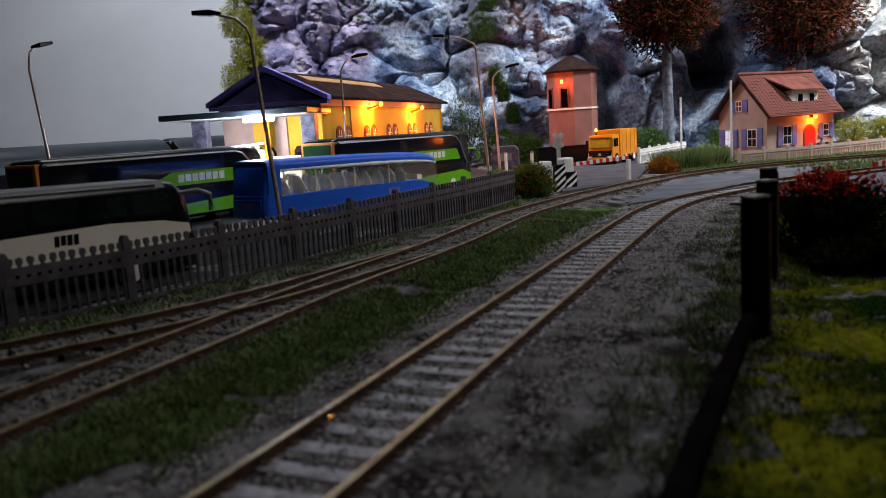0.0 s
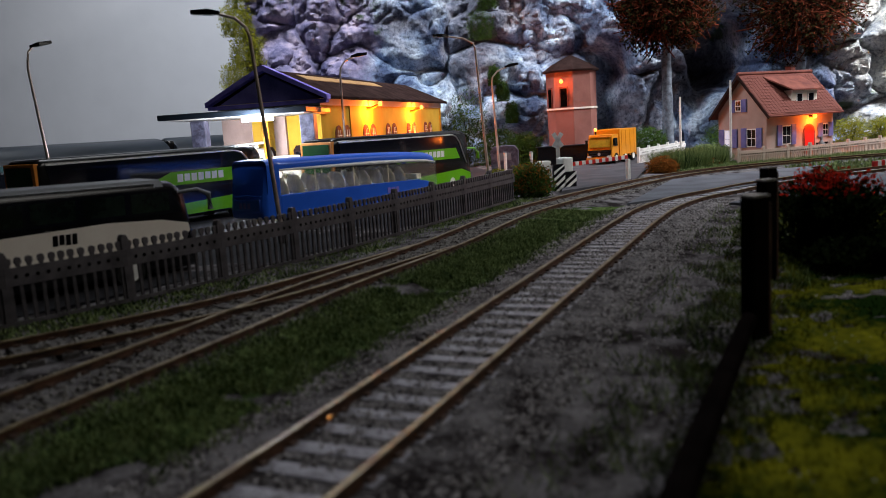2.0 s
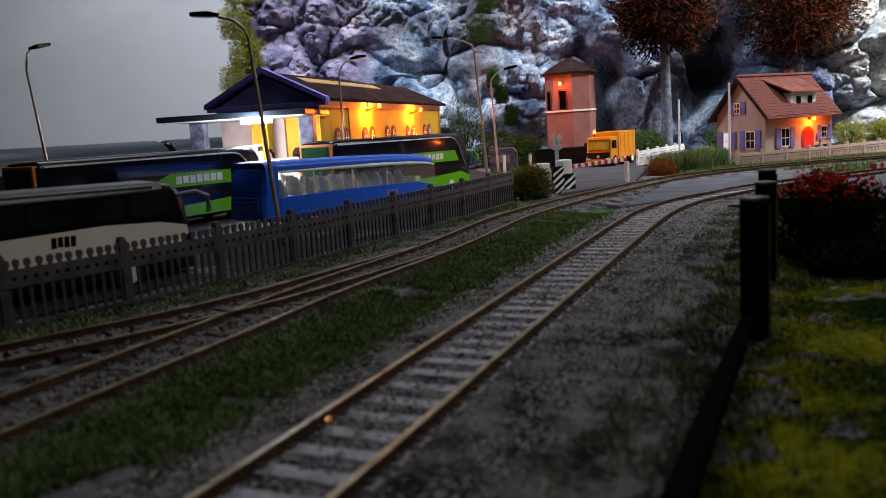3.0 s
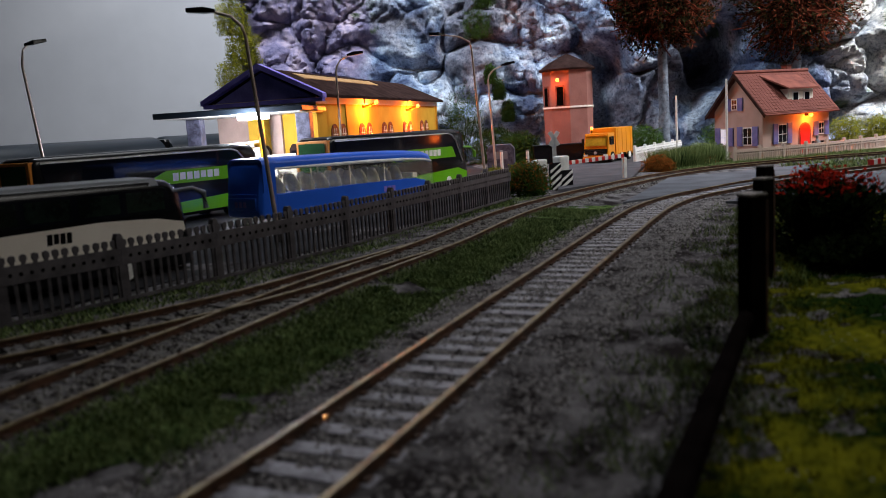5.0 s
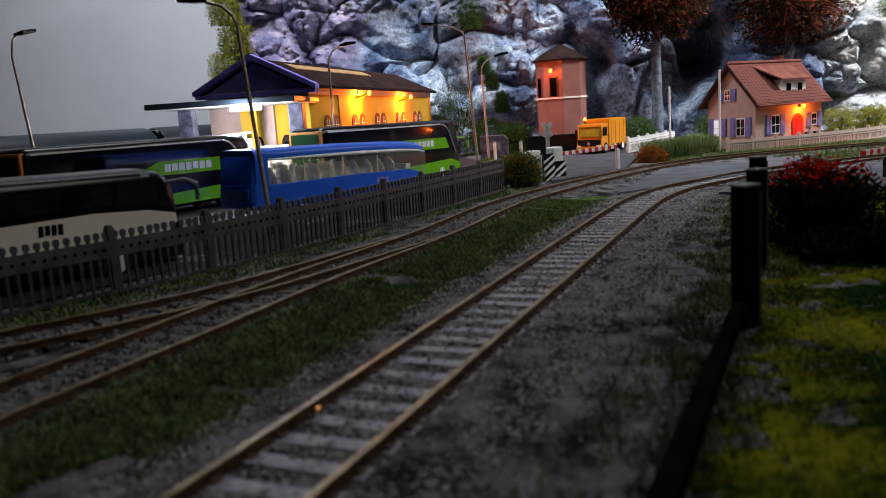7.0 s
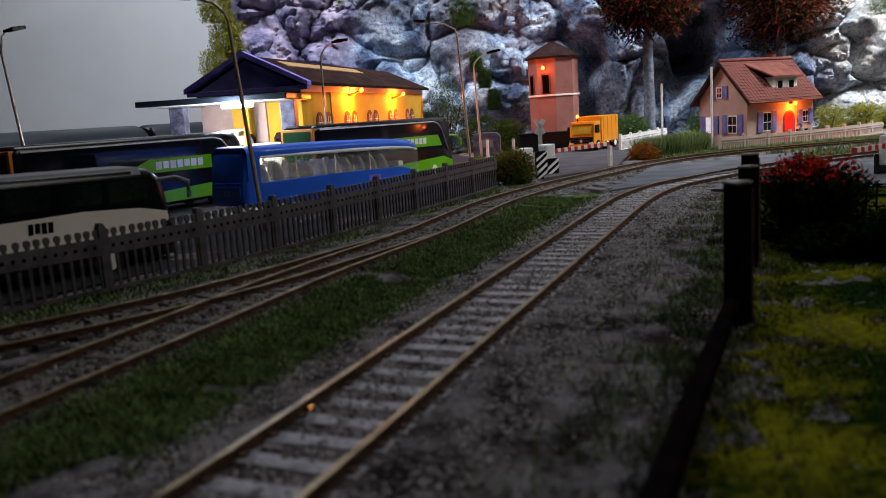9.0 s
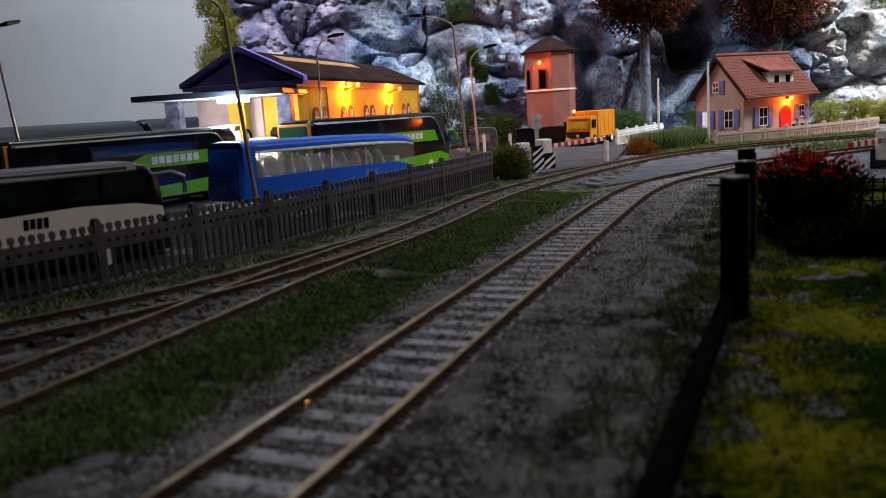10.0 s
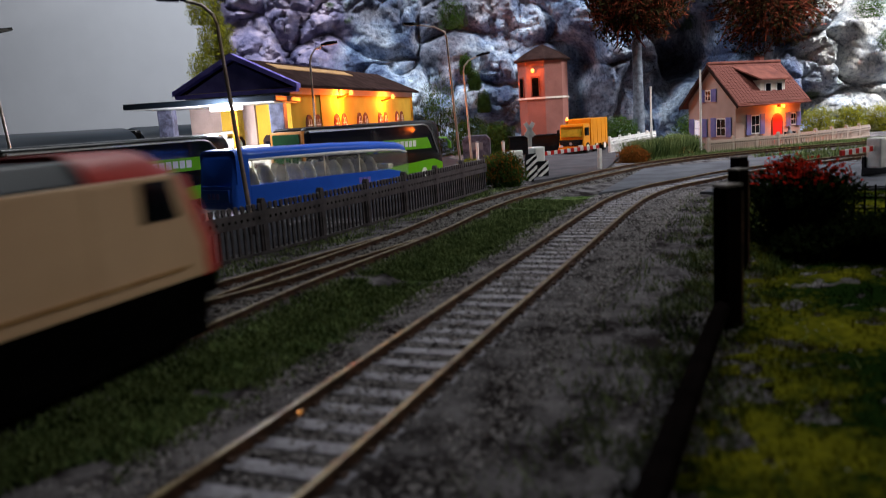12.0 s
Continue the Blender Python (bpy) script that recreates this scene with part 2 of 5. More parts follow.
def rock_material():
    m = bpy.data.materials.new("painted_plaster_rock")
    m.use_nodes = True
    nt = m.node_tree
    b = nt.nodes["Principled BSDF"]
    b.inputs["Roughness"].default_value, b.inputs["Specular IOR Level"].default_value = 0.9, 0.15
    co = nt.nodes.new("ShaderNodeTexCoord")

    def noise_at(scale, detail=6, rough=0.6):
        n = nt.nodes.new("ShaderNodeTexNoise")
        n.inputs["Scale"].default_value, n.inputs["Detail"].default_value = scale * 87, detail
        n.inputs["Roughness"].default_value = rough
        nt.links.new(co.outputs["Object"], n.inputs["Vector"])
        return n.outputs["Fac"]

    def ramp(fac, *stops):
        r = nt.nodes.new("ShaderNodeValToRGB")
        while len(r.color_ramp.elements) < len(stops):
            r.color_ramp.elements.new(0.5)
        for e, (p, c) in zip(r.color_ramp.elements, stops):
            e.position, e.color = p, (*c, 1)
        nt.links.new(fac, r.inputs[0])
        return r.outputs[0]

    def blend(fac, a, c, kind="MIX"):
        x = nt.nodes.new("ShaderNodeMix")
        x.data_type, x.blend_type = "RGBA", kind
        nt.links.new(fac, x.inputs[0])
        nt.links.new(a, x.inputs[6])
        nt.links.new(c, x.inputs[7])
        return x.outputs[2]

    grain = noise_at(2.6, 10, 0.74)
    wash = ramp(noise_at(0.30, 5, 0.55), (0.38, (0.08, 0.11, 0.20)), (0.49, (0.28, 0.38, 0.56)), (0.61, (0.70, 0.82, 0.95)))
    # Grain lows, which are the bump's hollows too, get a darker colour.
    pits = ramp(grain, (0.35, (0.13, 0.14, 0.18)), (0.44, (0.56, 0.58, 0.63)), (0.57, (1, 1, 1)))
    full = nt.nodes.new("ShaderNodeValue")
    full.outputs[0].default_value = 1.0
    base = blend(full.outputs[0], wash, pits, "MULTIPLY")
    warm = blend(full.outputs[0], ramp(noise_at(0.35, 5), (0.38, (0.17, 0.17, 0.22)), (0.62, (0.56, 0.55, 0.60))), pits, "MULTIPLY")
    patch = ramp(noise_at(0.10, 3), (0.50, (0, 0, 0)), (0.62, (1, 1, 1)))
    both = blend(patch, base, warm)
    # Random dark patches put the cliff's deep shade into the colour.
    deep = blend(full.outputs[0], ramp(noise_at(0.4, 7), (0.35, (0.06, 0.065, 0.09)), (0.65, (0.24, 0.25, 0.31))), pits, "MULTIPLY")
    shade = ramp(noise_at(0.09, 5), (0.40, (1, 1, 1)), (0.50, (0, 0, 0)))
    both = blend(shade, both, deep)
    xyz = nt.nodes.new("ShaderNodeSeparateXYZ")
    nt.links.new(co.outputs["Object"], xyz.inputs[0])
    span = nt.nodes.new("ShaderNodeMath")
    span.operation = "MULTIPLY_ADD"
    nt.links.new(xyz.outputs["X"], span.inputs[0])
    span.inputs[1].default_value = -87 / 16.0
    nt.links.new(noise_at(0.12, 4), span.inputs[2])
    # Darker violet by x: the cliff's dim left end is put into the colour.
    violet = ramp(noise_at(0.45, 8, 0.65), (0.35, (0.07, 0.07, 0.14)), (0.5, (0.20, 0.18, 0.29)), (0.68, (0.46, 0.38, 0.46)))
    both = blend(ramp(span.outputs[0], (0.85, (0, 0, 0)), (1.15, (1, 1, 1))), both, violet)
    east = nt.nodes.new("ShaderNodeMath")
    east.operation = "MULTIPLY_ADD"
    nt.links.new(xyz.outputs["X"], east.inputs[0])
    east.inputs[1].default_value = 87 / 12.0
    nt.links.new(noise_at(0.14, 5), east.inputs[2])
    # Paler warm tone by x carries the bright right end in the colour.
    cream = blend(full.outputs[0], ramp(noise_at(0.4, 6), (0.36, (0.34, 0.33, 0.28)), (0.60, (0.84, 0.80, 0.66))), pits, "MULTIPLY")
    shift = nt.nodes.new("ShaderNodeMath")
    shift.operation = "SUBTRACT"
    nt.links.new(east.outputs[0], shift.inputs[0])
    shift.inputs[1].default_value = 3.4
    both = blend(ramp(shift.outputs[0], (0.40, (0, 0, 0)), (0.75, (0.55, 0.55, 0.55))), both, cream)
    green = ramp(noise_at(1.6, 5), (0.4, (0.015, 0.035, 0.012)), (0.65, (0.06, 0.10, 0.03)))
    mossy = ramp(noise_at(0.13, 5), (0.63, (0, 0, 0)), (0.67, (0.85, 0.85, 0.85)))
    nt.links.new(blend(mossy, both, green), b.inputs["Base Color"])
    bump = nt.nodes.new("ShaderNodeBump")
    bump.inputs["Strength"].default_value, bump.inputs["Distance"].default_value = 1.0, 0.22 * S
    nt.links.new(grain, bump.inputs["Height"])
    nt.links.new(bump.outputs[0], b.inputs["Normal"])
    return m


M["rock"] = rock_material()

# ---- building helpers (prototype metres) ----


def box(bm, x0, x1, y0, y1, z0, z1, m=None):
    v = [bm.verts.new((x, y, z)) for x in (x0, x1) for y in (y0, y1) for z in (z0, z1)]
    if m is not None:
        for p in v:
            p.co = m @ p.co
    for f in ((0, 1, 3, 2), (4, 6, 7, 5), (0, 4, 5, 1), (2, 3, 7, 6), (0, 2, 6, 4), (1, 5, 7, 3)):
        bm.faces.new([v[i] for i in f])
    return bm


def tube(bm, points, radii, n=10, cap=True):
    """A round bar along points."""
    pts = [Vector(p) for p in points]
    if not isinstance(radii, (list, tuple)):
        radii = [radii] * len(pts)
    rings = []
    for i, p in enumerate(pts):
        d = (pts[min(i + 1, len(pts) - 1)] - pts[max(i - 1, 0)]).normalized()
        a = d.orthogonal().normalized() if abs(d.z) > 0.9 else d.cross(Vector((0, 0, 1))).normalized()
        if abs(d.z) > 0.9:
            a = (Vector((1, 0, 0)) - d * d.x).normalized()
        c = d.cross(a)
        rings.append([bm.verts.new(p + radii[i] * (math.cos(6.28319 * k / n) * a + math.sin(6.28319 * k / n) * c)) for k in range(n)])
    for r, q in zip(rings[:-1], rings[1:]):
        for k in range(n):
            bm.faces.new((r[k], r[(k + 1) % n], q[(k + 1) % n], q[k]))
    if cap:
        bm.faces.new(rings[0][::-1])
        bm.faces.new(rings[-1])
    return bm


def loft(bm, rings, cap=True):
    vs = [[bm.verts.new(p) for p in r] for r in rings]
    n = len(vs[0])
    for a, c in zip(vs[:-1], vs[1:]):
        for k in range(n):
            bm.faces.new((a[k], a[(k + 1) % n], c[(k + 1) % n], c[k]))
    if cap:
        bm.faces.new(vs[0][::-1])
        bm.faces.new(vs[-1])
    return bm


def plate(bm, outline, axis, a, b):
    """A flat outline of 2D points given thickness between a and b along axis."""
    def put(p, d):
        return {"x": (d, p[0], p[1]), "y": (p[0], d, p[1]), "z": (p[0], p[1], d)}[axis]
    return loft(bm, [[put(p, a) for p in outline], [put(p, b) for p in outline]])


def finish(bm, name, material, smooth=False, bevel=0.0):
    if bevel:
        bmesh.ops.bevel(bm, geom=bm.edges[:], offset=bevel, segments=2, affect="EDGES", profile=0.6)
    bmesh.ops.recalc_face_normals(bm, faces=bm.faces[:])
    bm.transform(Matrix.Scale(S, 4))
    me = bpy.data.meshes.new(name)
    bm.to_mesh(me)
    bm.free()
    me.materials.append(material)
    if smooth:
        me.shade_smooth()
        me.set_sharp_from_angle(angle=radians(40))
    return me


def part(name, bm, material, parent, label="", smooth=False, bevel=0.0):
    ob = new(name, finish(bm, name, material, smooth, bevel))
    ob.parent = parent
    return tagged(ob, label)


def thing(name, m, label, category, group=""):
    ob = new(name)
    ob.empty_display_size = 0.01
    ob.matrix_world = m
    return tagged(ob, label, category, group)


def solo(name, bm, material, label, category="", kind="", group="", smooth=False, bevel=0.0, m=None):
    ob = new(name, finish(bm, name, material, smooth, bevel))
    if m is not None:
        ob.matrix_world = m
    return tagged(ob, label, category, group, kind)


def nb():
    return bmesh.new()


def spline(points, step):
    """Catmull-Rom through 2D points, resampled every step."""
    pts = [Vector(p) for p in points]
    pts = [2 * pts[0] - pts[1]] + pts + [2 * pts[-1] - pts[-2]]
    dense = []
    for i in range(1, len(pts) - 2):
        a, b, c, d = pts[i - 1:i + 3]
        for k in range(40):
            t = k / 40
            dense.append(0.5 * (2 * b + (c - a) * t + (2 * a - 5 * b + 4 * c - d) * t * t + (3 * b - a - 3 * c + d) * t ** 3))
    dense.append(pts[-2])
    out, left = [dense[0]], step
    for p, q in zip(dense[:-1], dense[1:]):
        length = (q - p).length
        while length >= left:
            p = p + (q - p) * (left / length)
            out.append(p)
            length, left = (q - p).length, step
        left -= length
    return out


def headings(line):
    out = []
    for i in range(len(line)):
        d = line[min(i + 1, len(line) - 1)] - line[max(i - 1, 0)]
        out.append(d.normalized())
    return out


SPOTS = {}


def near(line, x, y):
    if id(line) not in SPOTS:
        SPOTS[id(line)] = np.array([p[:] for p in line])
    d = SPOTS[id(line)] - (x, y)
    return float((d * d).sum(1).min()) ** 0.5


TRACK_A = [(-9.5, -6.0), (-5.9, 0.2), (-2.16, 8.15), (0.42, 14.05), (3.91, 22.0), (6.94, 28.88), (8.9, 32.86), (11.07, 35.95), (13.45, 38.06), (16.38, 40.55), (22, 43.6), (30, 46.5), (42, 48)]
TRACK_B = [(-38, -52), (-26, -29), (-14.5, -6.0), (-9.8, 3.9), (-6.93, 11.18), (-4.97, 15.76), (-2.85, 20.75), (-0.02, 26.4), (2.85, 33.4), (5.85, 38.5), (10.0, 44.2), (14.35, 49.2), (18.8, 52.3), (24, 54.2), (31, 55.4), (45, 56)]
TRACK_C = [(-22, 6.5), (-14.5, 11.4), (-8.75, 15.6), (-6.25, 17.7), (-4.5, 19.6), (-2.6, 22.4), (-0.02, 26.4)]
FENCE = [(-22, 9.5), (-16, 13.6), (-10.9, 18.0), (-7.4, 22.0), (-3.95, 27.0), (-0.05, 34.1), (4.1, 42.3)]
LINE_A, LINE_B, LINE_C = spline(TRACK_A, 0.66), spline(TRACK_B, 0.66), spline(TRACK_C, 0.66)
THIN_A, THIN_B = LINE_A[::3], LINE_B[::3]

# ---- setting ----


def ground_height(x, y):
    h = 0.10 * noise.noise((x * 0.25, y * 0.25, 0)) + 0.04 * noise.noise((x * 1.1, y * 1.1, 3))
    d = min(near(THIN_A, x, y), near(THIN_B, x, y))
    k = min(1.0, max(0.0, (d - 1.3) / 1.5))
    yard = min(1.0, max(0.0, (y - 36) / 12)) if x < 4 else 0.0
    return -0.168 - 0.132 * k + h * k - 0.12 * yard


def ground_sheet():
    bm = nb()
    xs = list(np.arange(-70, -16, 3.0)) + list(np.arange(-16, 26, 0.5)) + list(np.arange(26, 100, 3.0))
    ys = list(np.arange(-56, 4, 4.0)) + list(np.arange(4, 62, 0.5)) + list(np.arange(62, 131, 3.0))
    rows = [[bm.verts.new((x, y, ground_height(x, y))) for x in xs] for y in ys]
    for a, c in zip(rows[:-1], rows[1:]):
        for i in range(len(xs) - 1):
            bm.faces.new((a[i], a[i + 1], c[i + 1], c[i]))
    return solo("ground", bm, M["ground"], "dark gritty scenery ground of the model layout", "ground", "structure", smooth=True)


ground_sheet()


def slab(name, outline, z0, z1, material, label, category="", kind="structure"):
    bm = plate(nb(), outline, "z", z0, z1)
    return solo(name, bm, material, label, category, kind)


slab("yard", [(-45, 12), (-16.6, 15.2), (-11.3, 19.4), (-4.6, 28.0), (-0.8, 35.0), (3.6, 43.0), (5.5, 60), (2, 86), (-45, 86)], -0.6, -0.28, M["yard"], "dark grey paved coach yard behind the fence", "yard")
slab("road", [(6.6, 44.0), (11.4, 47.8), (15.5, 60), (19, 74), (13, 76), (9, 60)], -0.5, -0.12, M["asphalt"], "grey asphalt road leading to the crossing", "road")
slab("crossing", [(8.2, 35.6), (13.5, 47.0), (24.2, 50.6), (17.2, 41.4)], -0.5, -0.11, M["paving"], "grey asphalt level crossing between the tracks", "road")
slab("crossing_road", [(12.0, 33.6), (19.0, 41.0), (31, 45), (31, 30), (20, 30)], -0.5, -0.13, M["paving"], "grey asphalt road beside the level crossing", "road")


def rock_wall():
    """A cliff of bulging boulders and crumpled faces in moulded plaster."""
    bm = nb()
    nx, nz = 540, 200
    grid = []
    for j in range(nz + 1):
        row = []
        z = -1.0 + 27.0 * j / nz
        for i in range(nx + 1):
            x = -22.5 + 92.0 * i / nx
            base = 89.2 - 0.10 * max(0, x - 20) + 0.10 * z
            q = Vector((x * 0.105, z * 0.125, 0.3))
            q += 0.34 * noise.noise_vector(q * 1.7) + 0.05 * noise.noise_vector(q * 6)
            d, _ = noise.voronoi(q)
            gap = min(1.0, (d[1] - d[0]) / 0.42)
            swell = 1.0 - (1.0 - gap) ** 2.2
            lump = 0.5 + 0.5 * noise.noise((q.x * 0.9, q.y * 0.9, 4.0))
            big = (1.0 + 2.0 * lump) * swell - 0.7 * d[0]
            q2 = Vector((x * 0.34, z * 0.40, 5.0)) + 0.5 * noise.noise_vector(Vector((x, z, 2)) * 0.4)
            e, _ = noise.voronoi(q2)
            mid = 0.8 * (1 - (1 - min(1.0, (e[1] - e[0]) / 0.5)) ** 2)
            f, _ = noise.voronoi(Vector((x * 1.05, z * 1.15, 8.0)) + 0.5 * noise.noise_vector(Vector((x, z, 5)) * 0.9))
            small = 0.26 * (1 - (1 - min(1.0, (f[1] - f[0]) / 0.5)) ** 2)
            crag = min(1.0, max(0.25, 0.60 + 1.5 * noise.noise((x * 0.13, z * 0.15, 7))))
            fine = crag * (0.30 * noise.ridged_multi_fractal(Vector((x * 0.55, z * 0.6, 1)), 0.75, 2.2, 7, 1.0, 2.0) + 0.20 * noise.fractal(Vector((x * 1.3, z * 1.3, 3)), 0.7, 2.1, 5))
            drift = 1.6 * noise.noise((x * 0.07, z * 0.09, 12))
            wob = 1.4 * noise.noise((x * 0.3, z * 0.3, 9))
            cave = 10.0 * math.exp(-(((x - 31.0 + wob) / 3.2) ** 4) - ((z - 9.6 + wob) / 4.6) ** 4) + 7.0 * math.exp(-(((x - 18.6 + wob) / 2.2) ** 4) - ((z - 4.5) / 6.0) ** 4)
            edge = 14.0 * max(0.0, (-19.0 - x) / 3.5) ** 2
            row.append(bm.verts.new((x, base - big - crag * (mid + small) - fine - drift + cave + edge, z)))
        grid.append(row)
    for a, c in zip(grid[:-1], grid[1:]):
        for i in range(nx):
            bm.faces.new((a[i], a[i + 1], c[i + 1], c[i]))
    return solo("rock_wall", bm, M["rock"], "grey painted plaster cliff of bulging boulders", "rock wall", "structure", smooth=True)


rock_wall()
box_room = ((-95, -92, -70, 104, -75, 120, "wall_west"), (120, 123, -70, 104, -75, 120, "wall_east"), (-92, 120, -73, -70, -75, 120, "wall_south"))
for x0, x1, y0, y1, z0, z1, n in box_room:
    solo(n, box(nb(), x0, x1, y0, y1, z0, z1), M["room"], "plain painted wall of the layout room", "wall", "structure")
solo("wall_north", box(nb(), -92, 120, 104, 107, -75, 120), M["backdrop"], "plain light grey painted backdrop wall", "wall", "structure")
solo("ceiling", box(nb(), -92, 120, -70, 104, 120, 123), M["room"], "plain ceiling of the layout room", "ceiling", "structure")
solo("floor", box(nb(), -92, 120, -70, 104, -78, -75), M["room"], "plain floor of the layout room", "floor", "structure")

# ---- tracks ----


def rail_mesh(line, side, z0, z1, w, name, material, owner):
    heads = headings(line)
    rings = []
    for p, d in zip(line, heads):
        n = Vector((d.y, -d.x)) * side
        for_ring = []
        for o, z in ((-w, z0), (w, z0), (w, z1), (-w, z1)):
            q = p + n + Vector((d.y, -d.x)) * o
            for_ring.append((q.x, q.y, z))
        rings.append(for_ring)
    return part(name, loft(nb(), rings), material, owner)


def railway(line, label, timber="sleeper"):
    track = thing("railway_track", at(0, 0, 0), label, "railway track", "tracks")
    for side in (-0.755, 0.755):
        rail = rail_mesh(line, side, -0.14, -0.02, 0.03, "rail", M["rail"], track)
        rail_mesh(line, side, -0.15, -0.125, 0.075, "rail_foot", M["rail"], rail)
        rail_mesh(line, side, -0.025, 0.0, 0.048, "railhead", M["railtop"], rail)
    sl = finish(box(nb(), -0.96, 0.96, -0.16, 0.16, -0.30, -0.15), "sleeper", M[timber], bevel=0.02)
    clip = finish(box(box(nb(), -0.9, -0.61, -0.07, 0.07, -0.15, -0.115), 0.61, 0.9, -0.07, 0.07, -0.15, -0.115), "rail_clip", M["rail"])
    for k, (p, d) in enumerate(zip(line, headings(line))):
        ob = new("sleeper", sl)
        ob.parent = track
        ob.matrix_local = at(p.x, p.y, 0.012 * math.sin(k * 7.3), 0, 0, math.degrees(math.atan2(d.y, d.x)) - 90 + 1.6 * math.sin(k * 3.1))
        c = new("rail_clip", clip)
        c.parent = ob
    return track


railway(LINE_A, "single model railway track with rusty rails and grey sleepers")
railway(LINE_B, "curving model railway track with rusty rails by the fence", "darksleeper")
railway(LINE_C, "diverging model railway track of a turnout by the fence", "darksleeper")


def scatter_stones(name, count, place, size, material, label):
    """Angular stones as small cut octahedra in one mesh."""
    verts, faces = [], []
    rng = random.Random(5)
    done = 0
    while done < count:
        got = place(rng)
        if got is None:
            continue
        x, y, z = got
        r = size * rng.uniform(0.6, 1.5)
        a = rng.uniform(0, 6.28)
        b = len(verts)
        for k in range(4):
            t = a + k * 1.5708 + rng.uniform(-0.4, 0.4)
            q = r * rng.uniform(0.7, 1.2)
            verts.append(((x + q * math.cos(t)) * S, (y + q * math.sin(t)) * S, (z + r * rng.uniform(-0.2, 0.3)) * S))
        verts.append((x * S + r * 0.3 * S * rng.uniform(-1, 1), y * S, (z + r * rng.uniform(0.5, 0.9)) * S))
        for k in range(4):
            faces.append((b + k, b + (k + 1) % 4, b + 4))
        done += 1
    me = bpy.data.meshes.new(name)
    me.from_pydata(verts, [], faces)
    me.materials.append(material)
    return tagged(new(name, me), label, "gravel", "", "stuff")


def beside(line, lo, hi, upto):
    def place(rng):
        k = int(len(line) * rng.random() ** 1.0)
        p = line[k]
        if p.y < 4 or p.y > upto or p.x > 13:
            return None
        d = headings(line[max(0, k - 1):k + 2])[0]
        o = rng.uniform(lo, hi)
        s = rng.uniform(-0.4, 0.4)
        x, y = p.x + d.y * o + d.x * s, p.y - d.x * o + d.y * s
        return x, y, -0.175 - 0.06 * abs(o) / 1.7 + 0.04 * rng.random()
    return place


def sparse(count, place, size, tag, material="ballast"):
    return scatter_stones("ballast", count, place, size, M[material], tag)


sparse(34000, beside(LINE_A, -2.1, 2.3, 36), 0.036, "grey-brown ballast stones along the single track")
sparse(13000, beside(LINE_B, -1.6, 1.7, 48), 0.055, "dark grey ballast stones along the curving track", "darkballast")
sparse(2500, beside(LINE_C, -1.5, 1.0, 26), 0.06, "dark grey ballast stones along the turnout", "darkballast")


def tufts(name, count, place, height, material, label, width=0.035, lean=0.5):
    """Static grass: thin blades in one mesh."""
    verts, faces = [], []
    rng = random.Random(hash(len(label)) % 1000 + count)
    done = 0
    while done < count:
        got = place(rng)
        if got is None:
            continue
        x, y, z = got
        h = height * rng.uniform(0.5, 1.3)
        a = rng.uniform(0, 6.28)
        lx, ly = rng.gauss(0, lean) * h, rng.gauss(0, lean) * h
        b = len(verts)
        c, s = width * math.cos(a), width * math.sin(a)
        verts += [((x - c) * S, (y - s) * S, z * S), ((x + c) * S, (y + s) * S, z * S), ((x + lx) * S, (y + ly) * S, (z + h) * S)]
        faces.append((b, b + 1, b + 2))
        done += 1
    me = bpy.data.meshes.new(name)
    me.from_pydata(verts, [], faces)
    me.materials.append(material)
    return tagged(new(name, me), label, "grass", "", "stuff")


def patchy(x, y, f=0.45, cut=-0.05, seed=0):
    return noise.noise((x * f, y * f, seed)) > cut


def strip(rng):
    """Between the two tracks."""
    p = LINE_A[int(rng.random() * len(LINE_A))]
    if p.y < 6 or p.y > 33:
        return None
    q = min(LINE_B, key=lambda b: (b.x - p.x) ** 2 + (b.y - p.y) ** 2)
    t = rng.triangular(0.30, 0.84, 0.62)
    x, y = p.x + (q.x - p.x) * t + rng.uniform(-0.3, 0.3), p.y + (q.y - p.y) * t + rng.uniform(-0.3, 0.3)
    return (x, y, ground_height(x, y) - 0.01) if patchy(x, y, 0.6, -0.45) else None


def fence_foot(rng):
    a = rng.random() * (len(FENCE) - 1)
    k = int(a)
    p, q = Vector(FENCE[k]), Vector(FENCE[k + 1])
    d = (q - p).normalized()
    x, y = p + (q - p) * (a - k) + Vector((d.y, -d.x)) * rng.uniform(-0.35, 1.7)
    if near(LINE_B, x, y) < 1.5 or near(LINE_C, x, y) < 1.2:
        return None
    return x, y, -0.34


def right_bank(rng):
    x, y = rng.uniform(0.5, 18), rng.uniform(4, 34)
    edge = near(LINE_A, x, y)
    if x < 0.42 * y - 1.5 or edge < 3.0 - 1.0 * rng.random() or y > 30 + rng.random() * 3:
        return None
    return (x, y, ground_height(x, y)) if patchy(x, y, 0.5, -0.4, 4) else None


tufts("grass", 70000, strip, 0.13, M["grass"], "short green static grass between the two tracks", 0.020, 0.7)
tufts("grass", 13000, fence_foot, 0.15, M["grass"], "short green grass at the foot of the fence")


def bank_edge(rng):
    y = rng.uniform(5, 33)
    x = 0.445 * y - 1.4 + rng.gauss(0, 0.9)
    if near(LINE_A, x, y) < 2.0 or not patchy(x, y, 0.9, -0.1, 8):
        return None
    return x, y, ground_height(x, y)


tufts("grass", 8000, bank_edge, 0.2, M["grass"], "ragged green grass along the edge of the bank", 0.014)
tufts("grass", 42000, right_bank, 0.11, M["moss"], "yellow-green moss and dry grass on the bank", 0.014)


